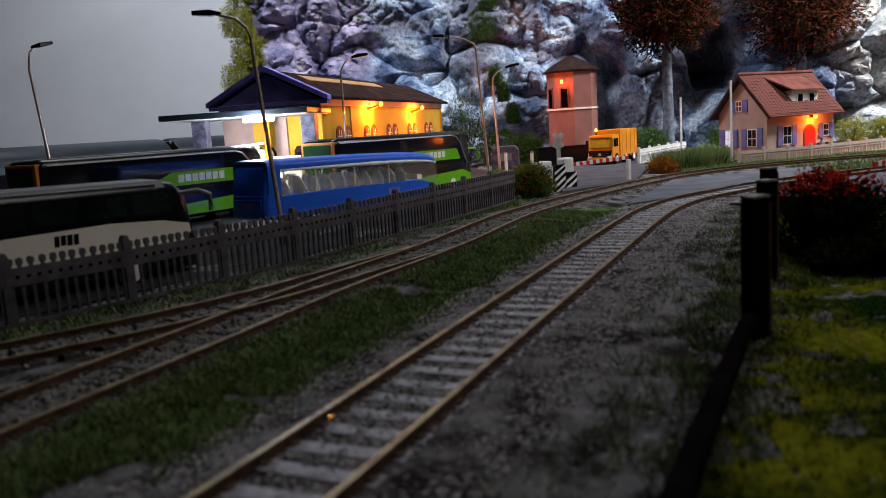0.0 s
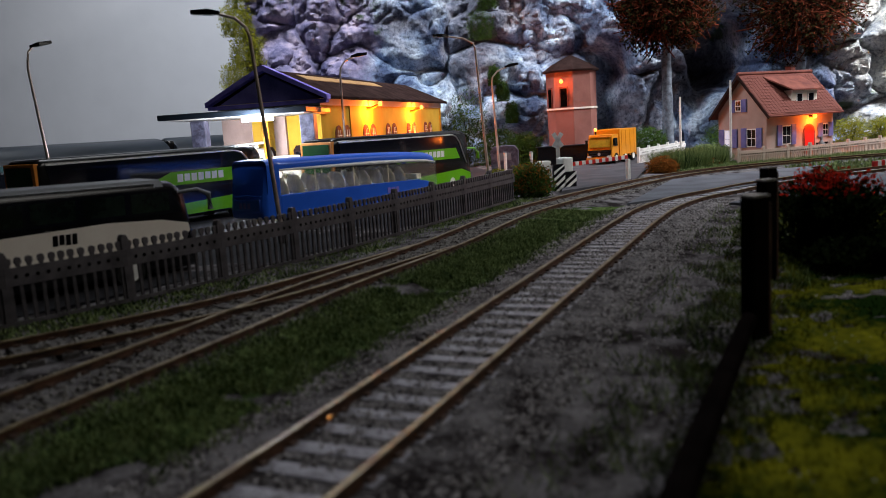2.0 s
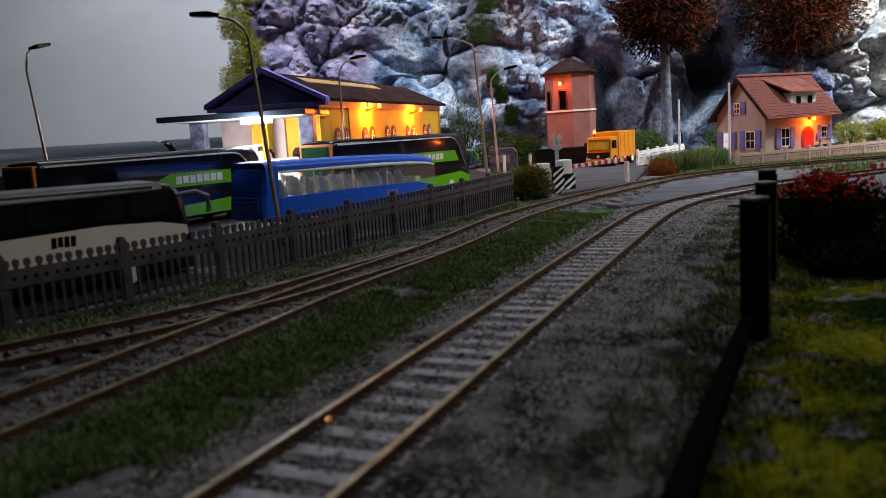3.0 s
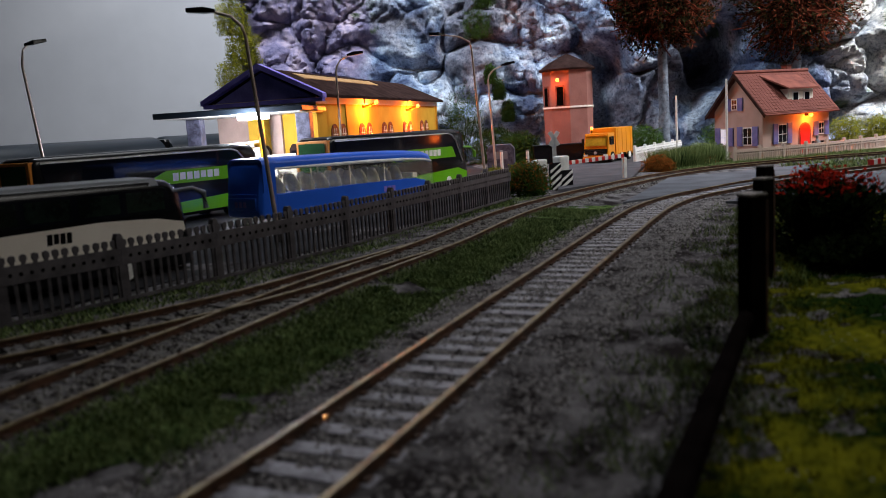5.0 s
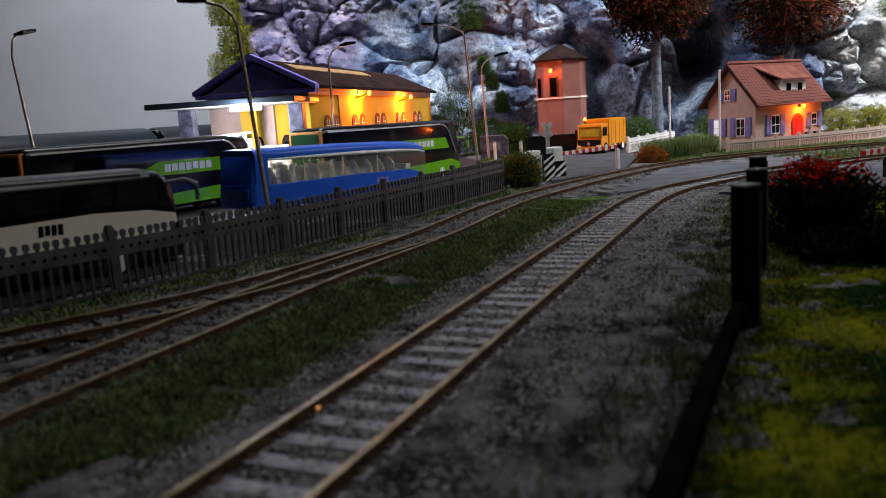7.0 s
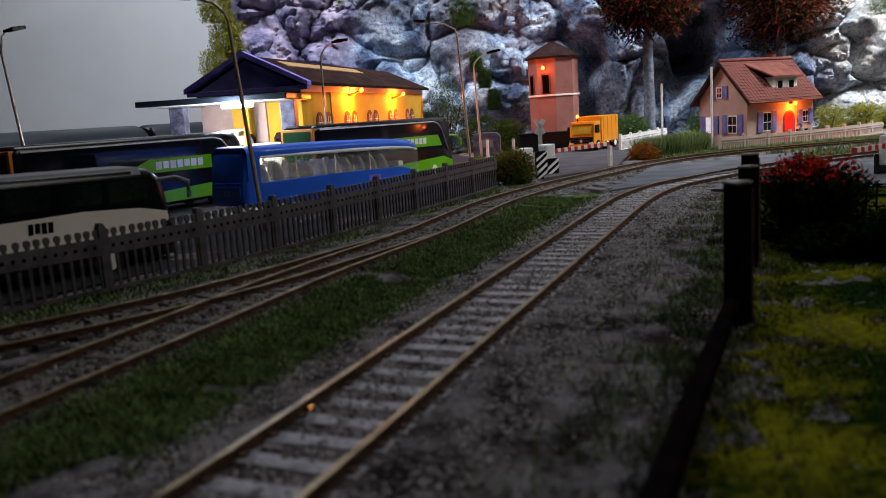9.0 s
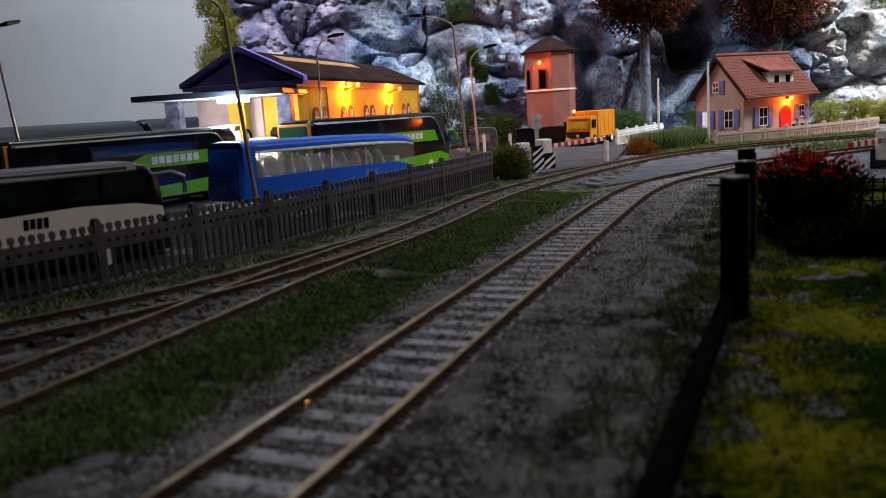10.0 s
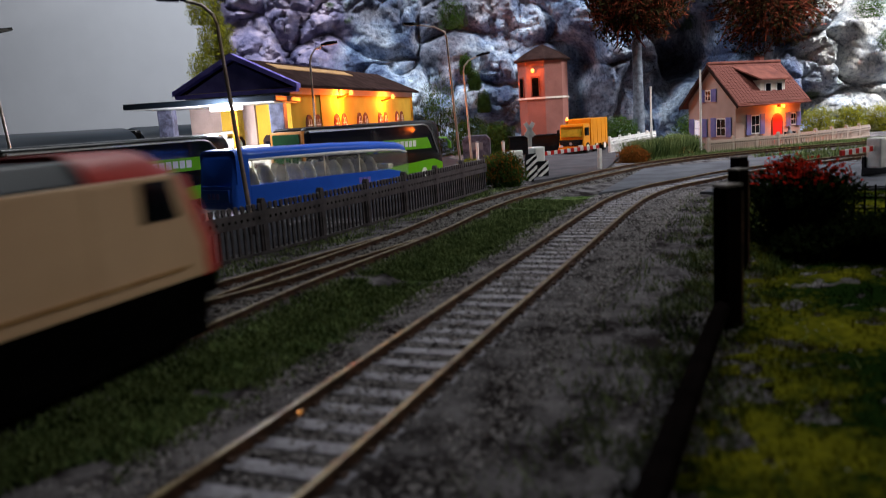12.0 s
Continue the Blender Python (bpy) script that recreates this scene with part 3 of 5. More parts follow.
def moss_sheet(name, inside, material, label, x0, x1, y0, y1, step=0.3, lift=0.02):
    """A ragged mat that follows the ground wherever inside() holds."""
    bm = nb()
    cells = {}

    def vert(i, j):
        if (i, j) not in cells:
            x, y = x0 + i * step + 0.1 * math.sin(i * 7 + j * 3), y0 + j * step + 0.1 * math.sin(j * 5 + i)
            cells[i, j] = bm.verts.new((x, y, ground_height(x, y) + lift + 0.07 * noise.noise((x * 1.7, y * 1.7, 6)) + 0.04 * noise.noise((x * 5, y * 5, 2))))
        return cells[i, j]
    for j in range(int((y1 - y0) / step)):
        for i in range(int((x1 - x0) / step)):
            x, y = x0 + (i + 0.5) * step, y0 + (j + 0.5) * step
            if inside(x, y):
                bm.faces.new((vert(i, j), vert(i + 1, j), vert(i + 1, j + 1), vert(i, j + 1)))
    return solo(name, bm, material, label, "moss", "stuff", smooth=True)


def on_bank(x, y):
    side = x - 0.445 * y + 1.2
    return side > 0.4 + 1.1 * noise.noise((x * 0.5, y * 0.5, 4)) + 0.9 * noise.noise((x * 1.9, y * 1.9, 7)) and near(LINE_A, x, y) > 2.6


def in_strip(x, y):
    a, b = near(LINE_A, x, y), near(LINE_B, x, y)
    between = x > min(LINE_B, key=lambda q: abs(q.y - y)).x and x < min(LINE_A, key=lambda q: abs(q.y - y)).x
    return between and a > 2.15 + 0.5 * noise.noise((x * 1.3, y * 1.3, 5)) and b > 1.45 and noise.noise((x * 0.6, y * 0.6, 0)) + 0.5 * noise.noise((x * 2, y * 2, 1)) > -0.40


moss_sheet("moss", on_bank, M["moss"], "yellow-green mossy mat on the bank", 0, 24, 3, 33)
moss_sheet("moss", in_strip, M["turf"], "patchy green turf between the tracks", -9, 12, 5, 36)


def garden_verge(rng):
    x = rng.uniform(16, 40)
    y = rng.uniform(50, 66)
    b = near(LINE_B, x, y)
    if b < 1.4 or y < 51 or b > 5.0 or y < min(LINE_B, key=lambda q: abs(q.x - x)).y:
        return None
    return x, y, -0.34


def crossing_verge(rng):
    x, y = rng.uniform(22, 42), rng.uniform(43, 55)
    if near(LINE_B, x, y) < 1.3 or near(LINE_A, x, y) < 1.3:
        return None
    return x, y, -0.34


tufts("grass", 24000, garden_verge, 0.32, M["grass"], "green grass verge before the garden fence", 0.06)
tufts("grass", 8000, crossing_verge, 0.3, M["grass"], "green grass beyond the level crossing", 0.06)


def tall_verge(rng):
    a, r = rng.uniform(0, 6.283), rng.random() ** 0.5
    x, y = 17.6 + 3.0 * r * math.cos(a), 56.9 + 2.0 * r * math.sin(a) + 0.55 * 3.0 * r * math.cos(a)
    return (x, y, -0.32) if near(LINE_B, x, y) > 1.5 else None


tufts("grass", 9000, tall_verge, 1.25, M["grass"], "tall wispy green grass beside the crossing", 0.035, 0.28)

# ---- fences ----


def picket_panel(length, n, height, post_h, material, label, name="picket_fence", group="yard fence panels"):
    f = thing(name, at(0, 0, 0), label, "fence", group)
    pk = finish(plate(nb(), [(-0.04, 0.0), (0.04, 0.0), (0.04, height - 0.2), (0.08, height - 0.13), (0.07, height - 0.03), (0, height), (-0.07, height - 0.03), (-0.08, height - 0.13), (-0.045, height - 0.2)], "y", -0.03, 0.03), "picket", material)
    for k in range(n):
        o = new("picket", pk)
        o.parent = f
        o.matrix_local = at((k + 0.5) * length / n, 0, 0, 0, 0.8 * math.sin(k * 5.0))
    for z0, z1 in ((height * 0.60, height * 0.86), (0.06, 0.16)):
        part("fence_rail", box(nb(), 0, length, -0.075, -0.032, z0, z1), material, f)
    dot = finish(tube(nb(), [(0, -0.085, 0), (0, -0.0752, 0)], 0.05, 8), "rail_hole", M["black"])
    for k in range(n - 1):
        o = new("rail_hole", dot)
        o.parent = f
        o.location = ((k + 1) * length / n * S, 0, height * 0.73 * S)
    part("post", plate(nb(), [(-0.1, -0.1), (0.1, -0.1), (0.1, post_h - 0.1), (0.05, post_h), (-0.05, post_h), (-0.1, post_h - 0.1)], "y", -0.06, 0.13), material, f)
    return f


def fence_along(points, step, n, height, post_h, material, label, name, group, z=-0.30):
    line = spline(points, step)
    first = picket_panel(step, n, height, post_h, material, label, name, group)
    for k, (p, q) in enumerate(zip(line[:-1], line[1:])):
        m = at(p.x, p.y, z, 0, 0, math.degrees(math.atan2(q.y - p.y, q.x - p.x)))
        if k == 0:
            first.matrix_world = m
        else:
            copy_thing(first, m)


fence_along(FENCE, 3.0, 12, 1.68, 1.82, M["fence"], "dark grey plastic picket fence panel along the coach yard", "picket_fence", "yard fence panels")


def post_and_rail():
    for x, y, h, w in ((5.58, 14.3, 2.6, 0.19), (7.6, 18.8, 2.45, 0.17), (9.3, 22.9, 2.42, 0.18)):
        p = thing("fence_post", at(x, y, -0.4, 0, 0, 24), "thick dark wooden fence post with its lit top coloured grey", "fence post", "bank fence posts")
        # Shaded faces near-black; lit top and right side coloured lighter as separate parts.
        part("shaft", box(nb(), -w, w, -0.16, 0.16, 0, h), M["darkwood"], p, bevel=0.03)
        part("cap", box(nb(), -w - 0.01, w + 0.01, -0.17, 0.17, h + 0.002, h + 0.05), M["greytop"], p, "lit top coloured grey", bevel=0.015)
        part("lit_side", box(nb(), w + 0.002, w + 0.10, -0.1, 0.12, 0.1, h - 0.1), M["rail"], p, "brown strip standing for the lit right side")
    part("splinter", plate(nb(), [(0.17, 1.75), (0.75, 1.62), (0.17, 1.9)], "y", -0.05, 0.05), M["greytop"], p, "pale broken plank end")
    rail = thing("fence_beam", at(0, 0, 0), "dark wooden lower beam of the bank fence", "fence beam")
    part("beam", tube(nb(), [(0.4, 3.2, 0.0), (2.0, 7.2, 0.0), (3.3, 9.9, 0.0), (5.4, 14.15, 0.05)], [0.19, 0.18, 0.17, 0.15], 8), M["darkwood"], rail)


post_and_rail()

# ---- buses ----


def bus_body(L, W, H, nose=0.5, tail=0.15, z0=0.35, r=0.32, droop=0.0):
    """Rounded body shell along x, front at +L/2."""
    rings = []
    steps = [(-L / 2, 0.06, 0.10, tail), (-L / 2 + 0.12, 0.02, 0.03, tail), (-L / 2 + 0.4, 0, 0, 0), (0, 0, 0, 0), (L / 2 - 1.6, 0, droop * 0.5, 0), (L / 2 - 0.7, 0.02, 0.06 + droop, nose * 0.3), (L / 2 - 0.15, 0.08, 0.22 + droop, nose), (L / 2, 0.2, 0.4 + droop, nose)]
    for x, inset, drop, slope in steps:
        w, top = W / 2 - inset, H - drop
        ring = []
        for cy, cz, a0 in ((w - r, top - r, 0), (-w + r, top - r, 90)):
            for k in range(5):
                a = radians(a0 + 22.5 * k)
                ring.append((cy + r * math.cos(a), cz + r * math.sin(a)))
        ring += [(-w, z0 + 0.1), (-w + 0.1, z0), (w - 0.1, z0), (w, z0 + 0.1)]
        rings.append([(x - (slope * (z - z0) / (H - z0) if x > 0 else -slope * (z - z0) / (H - z0)), y, z) for y, z in ring])
    return loft(nb(), rings)


def wheels(bus, L, W, spots, r=0.48):
    for x in spots:
        for side in (-1, 1):
            w = part("wheel", tube(nb(), [(x, side * (W / 2 - 0.32), r), (x, side * (W / 2 + 0.012), r)], r, 20), M["tyre"], bus)
            part("rim", tube(nb(), [(x, side * (W / 2 - 0.1), r), (x, side * (W / 2 + 0.03), r)], r * 0.6, 14), M["white"], w, "white wheel rim")


def side_plate(name, outline, W, material, bus, label="", proud=0.02, sides=(-1, 1)):
    for s in sides:
        p = part(name, plate(nb(), outline, "y", s * (W / 2 - 0.03), s * (W / 2 + proud)), material, bus, label)


def mark_bars(bus, x0, x1, z0, z1, n, W, material, side=-1, proud=0.032):
    """Illegible lettering as plain bars."""
    step = (x1 - x0) / n
    for k in range(n):
        a = x0 + k * step
        lean, low = 0.06 * (z1 - z0), z0 + (0.08 * (z1 - z0) if k % 3 == 1 else 0)
        part("letter_bar", plate(nb(), [(a, low), (a + step * 0.78, low), (a + step * 0.78 + lean, z1), (a + lean, z1)], "y", side * (W / 2 - 0.01), side * (W / 2 + proud)), material, bus)


def green_coach(m, label):
    L, W, H = 13.4, 2.5, 3.75
    b = thing("coach", m, label, "bus", "green and black coaches")
    part("body", bus_body(L, W, H), M["black"], b, smooth=True)
    side_plate("window_band", [(-L / 2 + 0.75, 1.75), (L / 2 - 1.0, 1.75), (L / 2 - 2.0, 3.42), (-L / 2 + 0.45, 3.42)], W, M["busglass"], b, "dark tinted side windows")
    # Bright highlight along the roof edge, put in as white paint.
    side_plate("roof_highlight", [(-L / 2 + 0.45, 3.45), (L / 2 - 2.3, 3.45), (L / 2 - 2.5, 3.52), (-L / 2 + 0.45, 3.53)], W, M["white"], b, "roof edge highlight in white paint", 0.03)
    for s in (-1, 1):
        y = s * (W / 2 + 0.03)
        part("silver_arc", tube(nb(), [(L / 2 - 2.35, y, 3.48), (L / 2 - 1.9, y, 3.35), (L / 2 - 1.5, y, 2.95), (L / 2 - 1.1, y, 2.1), (L / 2 - 0.8, y, 1.6)], 0.045, 6), M["silver"], b)
    for k in range(8):
        x = -L / 2 + 0.9 + k * 1.3
        side_plate("window_pane", [(x, 2.72), (x + 1.2, 2.72), (x + 1.2, 3.36), (x, 3.36)], W, M["busglass"], b, "", 0.024)
    side_plate("green_stripe", [(-1.6, 2.02), (L / 2 - 1.55, 1.95), (L / 2 - 1.95, 2.64), (0.1, 2.66)], W, M["green"], b, "lime green stripe", 0.026)
    side_plate("green_flank", [(-L / 2 + 0.4, 0.5), (L / 2 - 0.4, 0.5), (L / 2 - 0.4, 0.95), (L / 2 - 1.4, 1.25), (-L / 2 + 0.4, 0.75)], W, M["green"], b, "lime green lower flank", 0.026)
    mark_bars(b, 0.45, 3.5, 2.14, 2.52, 7, W, M["white"])
    part("windscreen", plate(nb(), [(-1.05, 1.3), (1.05, 1.3), (0.95, 3.2), (-0.95, 3.2)], "x", L / 2 - 0.62, L / 2 - 0.28), M["busglass"], b)
    part("rear_frame", plate(nb(), [(-1.2, 1.7), (1.2, 1.7), (1.16, 3.56), (-1.16, 3.56)], "x", -L / 2 - 0.02, -L / 2 + 0.3), M["orange"], b, "orange rear panel", bevel=0.03)
    part("rear_window", plate(nb(), [(-0.98, 1.85), (1.04, 1.85), (1.0, 3.42), (-0.94, 3.42)], "x", -L / 2 - 0.04, -L / 2 + 0.3), M["teal_green"], b, "dark green rear window")
    for s in (-1, 1):
        part("mirror", tube(nb(), [(L / 2 - 0.5, s * 1.1, 2.55), (L / 2 + 0.1, s * 1.35, 2.5), (L / 2 + 0.35, s * 1.45, 2.2), (L / 2 + 0.35, s * 1.45, 1.8)], [0.06, 0.07, 0.12, 0.1], 8), M["green"], b, "green wing mirror")
    wheels(b, L, W, (L / 2 - 2.5, -L / 2 + 3.2, -L / 2 + 4.6))
    return b


green_coach(at(-14.2, 40.4, -0.28, 0, 0, 56.9), "black and lime green double-height model coach in the yard")
green_coach(at(-2.65, 49.5, -0.28, 0, 0.3, 54.4), "black and lime green model coach near the yard exit")


def blue_coach(m):
    L, W, H = 12.3, 2.5, 3.06
    b = thing("coach", m, "blue model coach with clear windows and pale seats", "bus")
    w = W / 2
    flank = [(-L / 2 + 1.0, 0.35), (L / 2 - 0.4, 0.3), (L / 2 - 0.05, 0.6), (L / 2 - 0.35, 1.0), (L / 2 - 0.9, 1.32), (L / 2 - 1.7, 1.45), (0, 1.46), (-L / 2 + 1.0, 1.40)]
    part("lower_body", plate(nb(), flank, "y", -w, w), M["blue"], b, bevel=0.06)
    rear = []
    for x, inset, drop, low in ((-L / 2, 0.16, 0.34, 0.62), (-L / 2 + 0.08, 0.07, 0.18, 0.44), (-L / 2 + 0.3, 0.01, 0.06, 0.36), (-L / 2 + 0.7, 0.0, 0.0, 0.35), (-L / 2 + 0.998, 0.0, 0.0, 0.35)):
        a, t, r = w - inset, H - drop, 0.30
        ring = [(-a, low + 0.1), (-a + 0.1, low), (a - 0.1, low), (a, low + 0.1), (a, 1.5)]
        ring += [(a - r + r * math.cos(radians(k)), t - r + r * math.sin(radians(k))) for k in (0, 30, 60, 90)]
        ring += [(-a + r - r * math.cos(radians(k)), t - r + r * math.sin(radians(k))) for k in (90, 60, 30, 0)]
        ring.append((-a, 1.5))
        rear.append([(x + (0.12 * (z - low) if x < -L / 2 + 0.2 else 0), y, z) for y, z in ring])
    end = part("rear_body", loft(nb(), rear), M["blue"], b, "rounded blue rear end", smooth=True)
    part("engine_flap", box(nb(), -L / 2 - 0.012, -L / 2 + 0.2, -0.95, 0.95, 0.72, 1.28), M["blue"], end, bevel=0.03)
    part("rear_crease", tube(nb(), [(-L / 2 + 0.07, -0.98, 1.42), (-L / 2 + 0.05, 0, 1.45), (-L / 2 + 0.07, 0.98, 1.42)], 0.03, 6), M["blue"], end)
    rings = []
    for x, drop, inset in ((-L / 2 + 1.0, 0.0, 0.0), (0, 0.0, 0), (L / 2 - 2.4, 0.06, 0), (L / 2 - 0.9, 0.15, 0.04), (L / 2 - 0.25, 0.30, 0.12)):
        a, t = w - inset, H - drop
        rings.append([(x, -a, t - 0.50), (x, -a, t - 0.30), (x, -a + 0.09, t - 0.13), (x, -a + 0.3, t - 0.03), (x, 0, t), (x, a - 0.3, t - 0.03), (x, a - 0.09, t - 0.13), (x, a, t - 0.30), (x, a, t - 0.50), (x, a - 0.1, t - 0.50), (x, 0, t - 0.16), (x, -a + 0.1, t - 0.50)])
    part("roof", loft(nb(), rings), M["blue"], b, smooth=True)
    for s in (-1, 1):
        # The glossy edge's reflection is modelled as a white bar, thickest where brightest.
        part("roof_edge_glint", tube(nb(), [(-L / 2 + 1.0, s * w, H - 0.52), (-2.5, s * w, H - 0.52), (1.0, s * w, H - 0.53), (L / 2 - 2.4, s * w, H - 0.56), (L / 2 - 0.9, s * (w - 0.04), H - 0.63), (L / 2 - 0.15, s * (w - 0.12), H - 0.74)], [0.045, 0.07, 0.10, 0.08, 0.06, 0.045], 8), M["white"], b, "roof edge reflection as a white bar", smooth=True)
        part("side_window", plate(nb(), [(-L / 2 + 1.0, 1.38), (0, 1.43), (L / 2 - 1.7, 1.43), (L / 2 - 0.9, 1.28), (L / 2 - 0.35, 0.98), (L / 2 - 0.08, 0.7), (L / 2 - 0.2, H - 0.76), (L / 2 - 0.9, H - 0.64), (L / 2 - 2.4, H - 0.56), (-L / 2 + 1.0, H - 0.5)], "y", s * (w - 0.055), s * (w - 0.02)), M["glass"], b, "clear side window").visible_shadow = False
        for x in (-2.95, -0.4, 2.1):
            part("window_pillar", box(nb(), x - 0.035, x + 0.035, s * (w - 0.09) - 0.025, s * (w - 0.09) + 0.025, 1.47, H - 0.52), M["seat"], b, "pale window pillar")
    part("windscreen", plate(nb(), [(-w + 0.12, 0.72), (w - 0.12, 0.72), (w - 0.2, H - 0.74), (-w + 0.2, H - 0.74)], "x", L / 2 - 0.12, L / 2 - 0.08), M["glass"], b, "clear windscreen").visible_shadow = False

    def back(z, lean, half, thick):
        return [(lean + thick * math.cos(radians(k)), half * math.sin(radians(k)), z) for k in range(0, 360, 30)]
    chair = finish(loft(nb(), [back(0, 0.0, 0.36, 0.13), back(0.3, 0.0, 0.42, 0.15), back(0.62, -0.05, 0.42, 0.13), back(0.80, -0.09, 0.30, 0.11), back(0.92, -0.11, 0.24, 0.11), back(1.0, -0.12, 0.12, 0.06)]), "seat", M["seat"], smooth=True)
    cush = finish(loft(nb(), [[(0.30 + 0.32 * k * math.cos(a), 0.42 * k * math.sin(a), z) for a in np.linspace(0, 6.283, 12, False)] for z, k in ((-0.12, 0.9), (0.0, 1.05), (0.12, 1.0), (0.19, 0.7))]), "seat_cushion", M["seat"], smooth=True)
    for k in range(10):
        for y in (-0.70, 0.70):
            o = new("seat", chair)
            o.parent = b
            o.matrix_local = at(-L / 2 + 1.6 + k * 0.9, y, 1.2 + 0.03 * math.sin(k * 2.3 + y), 0, 3 * math.sin(k * 4.1 + y), 5 * math.sin(k * 2.7))
            c = new("seat_cushion", cush)
            c.parent = o
    part("aisle_floor", box(nb(), -L / 2 + 1.05, L / 2 - 1.0, -0.28, 0.28, 1.465, 1.50), M["seat"], b)
    part("dashboard", box(nb(), L / 2 - 1.5, L / 2 - 1.1, -0.9, 0.9, 1.46, 1.75), M["seat"], b, "pale dashboard", bevel=0.06)
    mark_bars(b, 1.9, 2.85, 0.92, 1.2, 3, W, M["violet"], proud=0.012)
    for k in range(3):
        part("letter_bar", box(nb(), -L / 2 - 0.03, -L / 2 + 0.1, 0.5 - 0.3 * k, 0.5 - 0.3 * k - 0.2, 0.86, 1.12), M["violet"], b)
    wheels(b, L, W - 0.12, (L / 2 - 2.6, -L / 2 + 3.0))
    return b


blue_coach(at(-4.9, 41.3, -0.36, 0, 1.2, 50.9))


def beige_coach(m):
    L, W, H = 12.2, 2.5, 3.15
    b = thing("coach", m, "black and beige model coach with a grey roof", "bus")
    part("body", bus_body(L, W, H, 0.45), M["black"], b, smooth=True)
    side_plate("window_band", [(-L / 2 + 0.4, 2.1), (L / 2 - 0.6, 2.1), (L / 2 - 1.0, 2.85), (-L / 2 + 0.4, 2.85)], W, M["busglass"], b, "dark side windows")
    side_plate("flank", [(-L / 2 + 0.3, 0.9), (L / 2 - 0.75, 1.2), (L / 2 - 0.4, 1.5), (L / 2 - 0.45, 1.75), (L / 2 - 1.4, 1.93), (L / 2 - 3.2, 2.02), (0, 1.95), (-L / 2 + 0.3, 1.75)], W, M["cream"], b, "beige lower flank", 0.03)
    part("roof", plate(nb(), [(-W / 2 + 0.18, 0), (-W / 2 + 0.02, -0.22), (W / 2 - 0.02, -0.22), (W / 2 - 0.18, 0), (0, 0.05)], "x", -L / 2 + 0.2, L / 2 - 1.2), M["greyroof"], b, "grey roof").location.z = (H + 0.01) * S
    for k in range(7):
        x = -L / 2 + 0.7 + k * 1.52
        side_plate("window_pane", [(x, 2.2), (x + 1.3, 2.2), (x + 1.3, 2.78), (x, 2.78)], W, M["pane"], b, "dim green-tinted window pane", 0.026)
    mark_bars(b, 1.2, 1.95, 1.56, 1.86, 4, W, M["black"], proud=0.04)
    for s in (-1, 1):
        part("mirror", tube(nb(), [(L / 2 - 0.7, s * 1.15, 2.72), (L / 2 - 0.1, s * 1.4, 2.78), (L / 2 + 0.25, s * 1.5, 2.6), (L / 2 + 0.3, s * 1.5, 2.1)], [0.05, 0.06, 0.1, 0.1], 8), M["greyroof"], b, "grey wing mirror")
    wheels(b, L, W, (L / 2 - 2.6, -L / 2 + 3.0))
    return b


beige_coach(at(-12.4, 21.9, -0.36, 0, 1.2, 54))

# ---- station and yard ----


def arch(bm, x, z0, w, h, y0, y1):
    pts = [(x - w / 2, z0), (x + w / 2, z0)]
    for k in range(9):
        a = math.pi * k / 8
        pts.append((x + w / 2 * math.cos(a), z0 + h - w / 2 + w / 2 * math.sin(a)))
    return plate(bm, pts, "y", y0, y1)


def arched_window(owner, x, z0, w, h, y, m=None):
    """An arched window on a wall whose outside looks towards -y."""
    # Red surround and orange pane carry the wall lamps' light in their colour.
    win = part("window", arch(nb(), x, z0, w, h, y - 0.05, y + 0.04), M["rooftile"], owner, "arched window with a brown surround")
    part("pane", arch(nb(), x, z0 + 0.1, w * 0.70, h - 0.24, y - 0.07, y), M["warm_pane"], win)
    bars = nb()
    for u in (-0.14, 0.14):
        box(bars, x + u * w - 0.025, x + u * w + 0.025, y - 0.09, y - 0.072, z0 + 0.1, z0 + h - 0.3)
    for k in range(1, 5):
        box(bars, x - w * 0.34, x + w * 0.34, y - 0.088, y - 0.074, z0 + h * k / 5.6, z0 + h * k / 5.6 + 0.05)
    part("glazing_bar", bars, M["cream"], win, "pale glazing bars")
    return win


def wall_lamp(x, y, z, rz, watts, reach=0.45, rise=0.02):
    l = thing("wall_lamp", at(x, y, z, 0, 0, rz), "small glowing orange wall lamp on a bracket", "lamp", "orange wall lamps")
    part("bracket", tube(nb(), [(0, 0, 0), (0, -reach * 0.5, rise * 0.3), (0, -reach, rise)], [0.12, 0.09, 0.05], 6), M["rust"], l)
    part("bulb", tube(nb(), [(0, -reach, rise - 0.16), (0, -reach, rise - 0.02), (0, -reach, rise + 0.16)], [0.09, 0.17, 0.09], 10), M["warm_glow"], l, "glowing orange bulb", smooth=True)
    a = radians(rz)
    bulb("bulb_light", x + 0.62 * math.sin(a), y - 0.62 * math.cos(a), z - 0.3, watts, (1.0, 0.17, 0.012), 0.1)


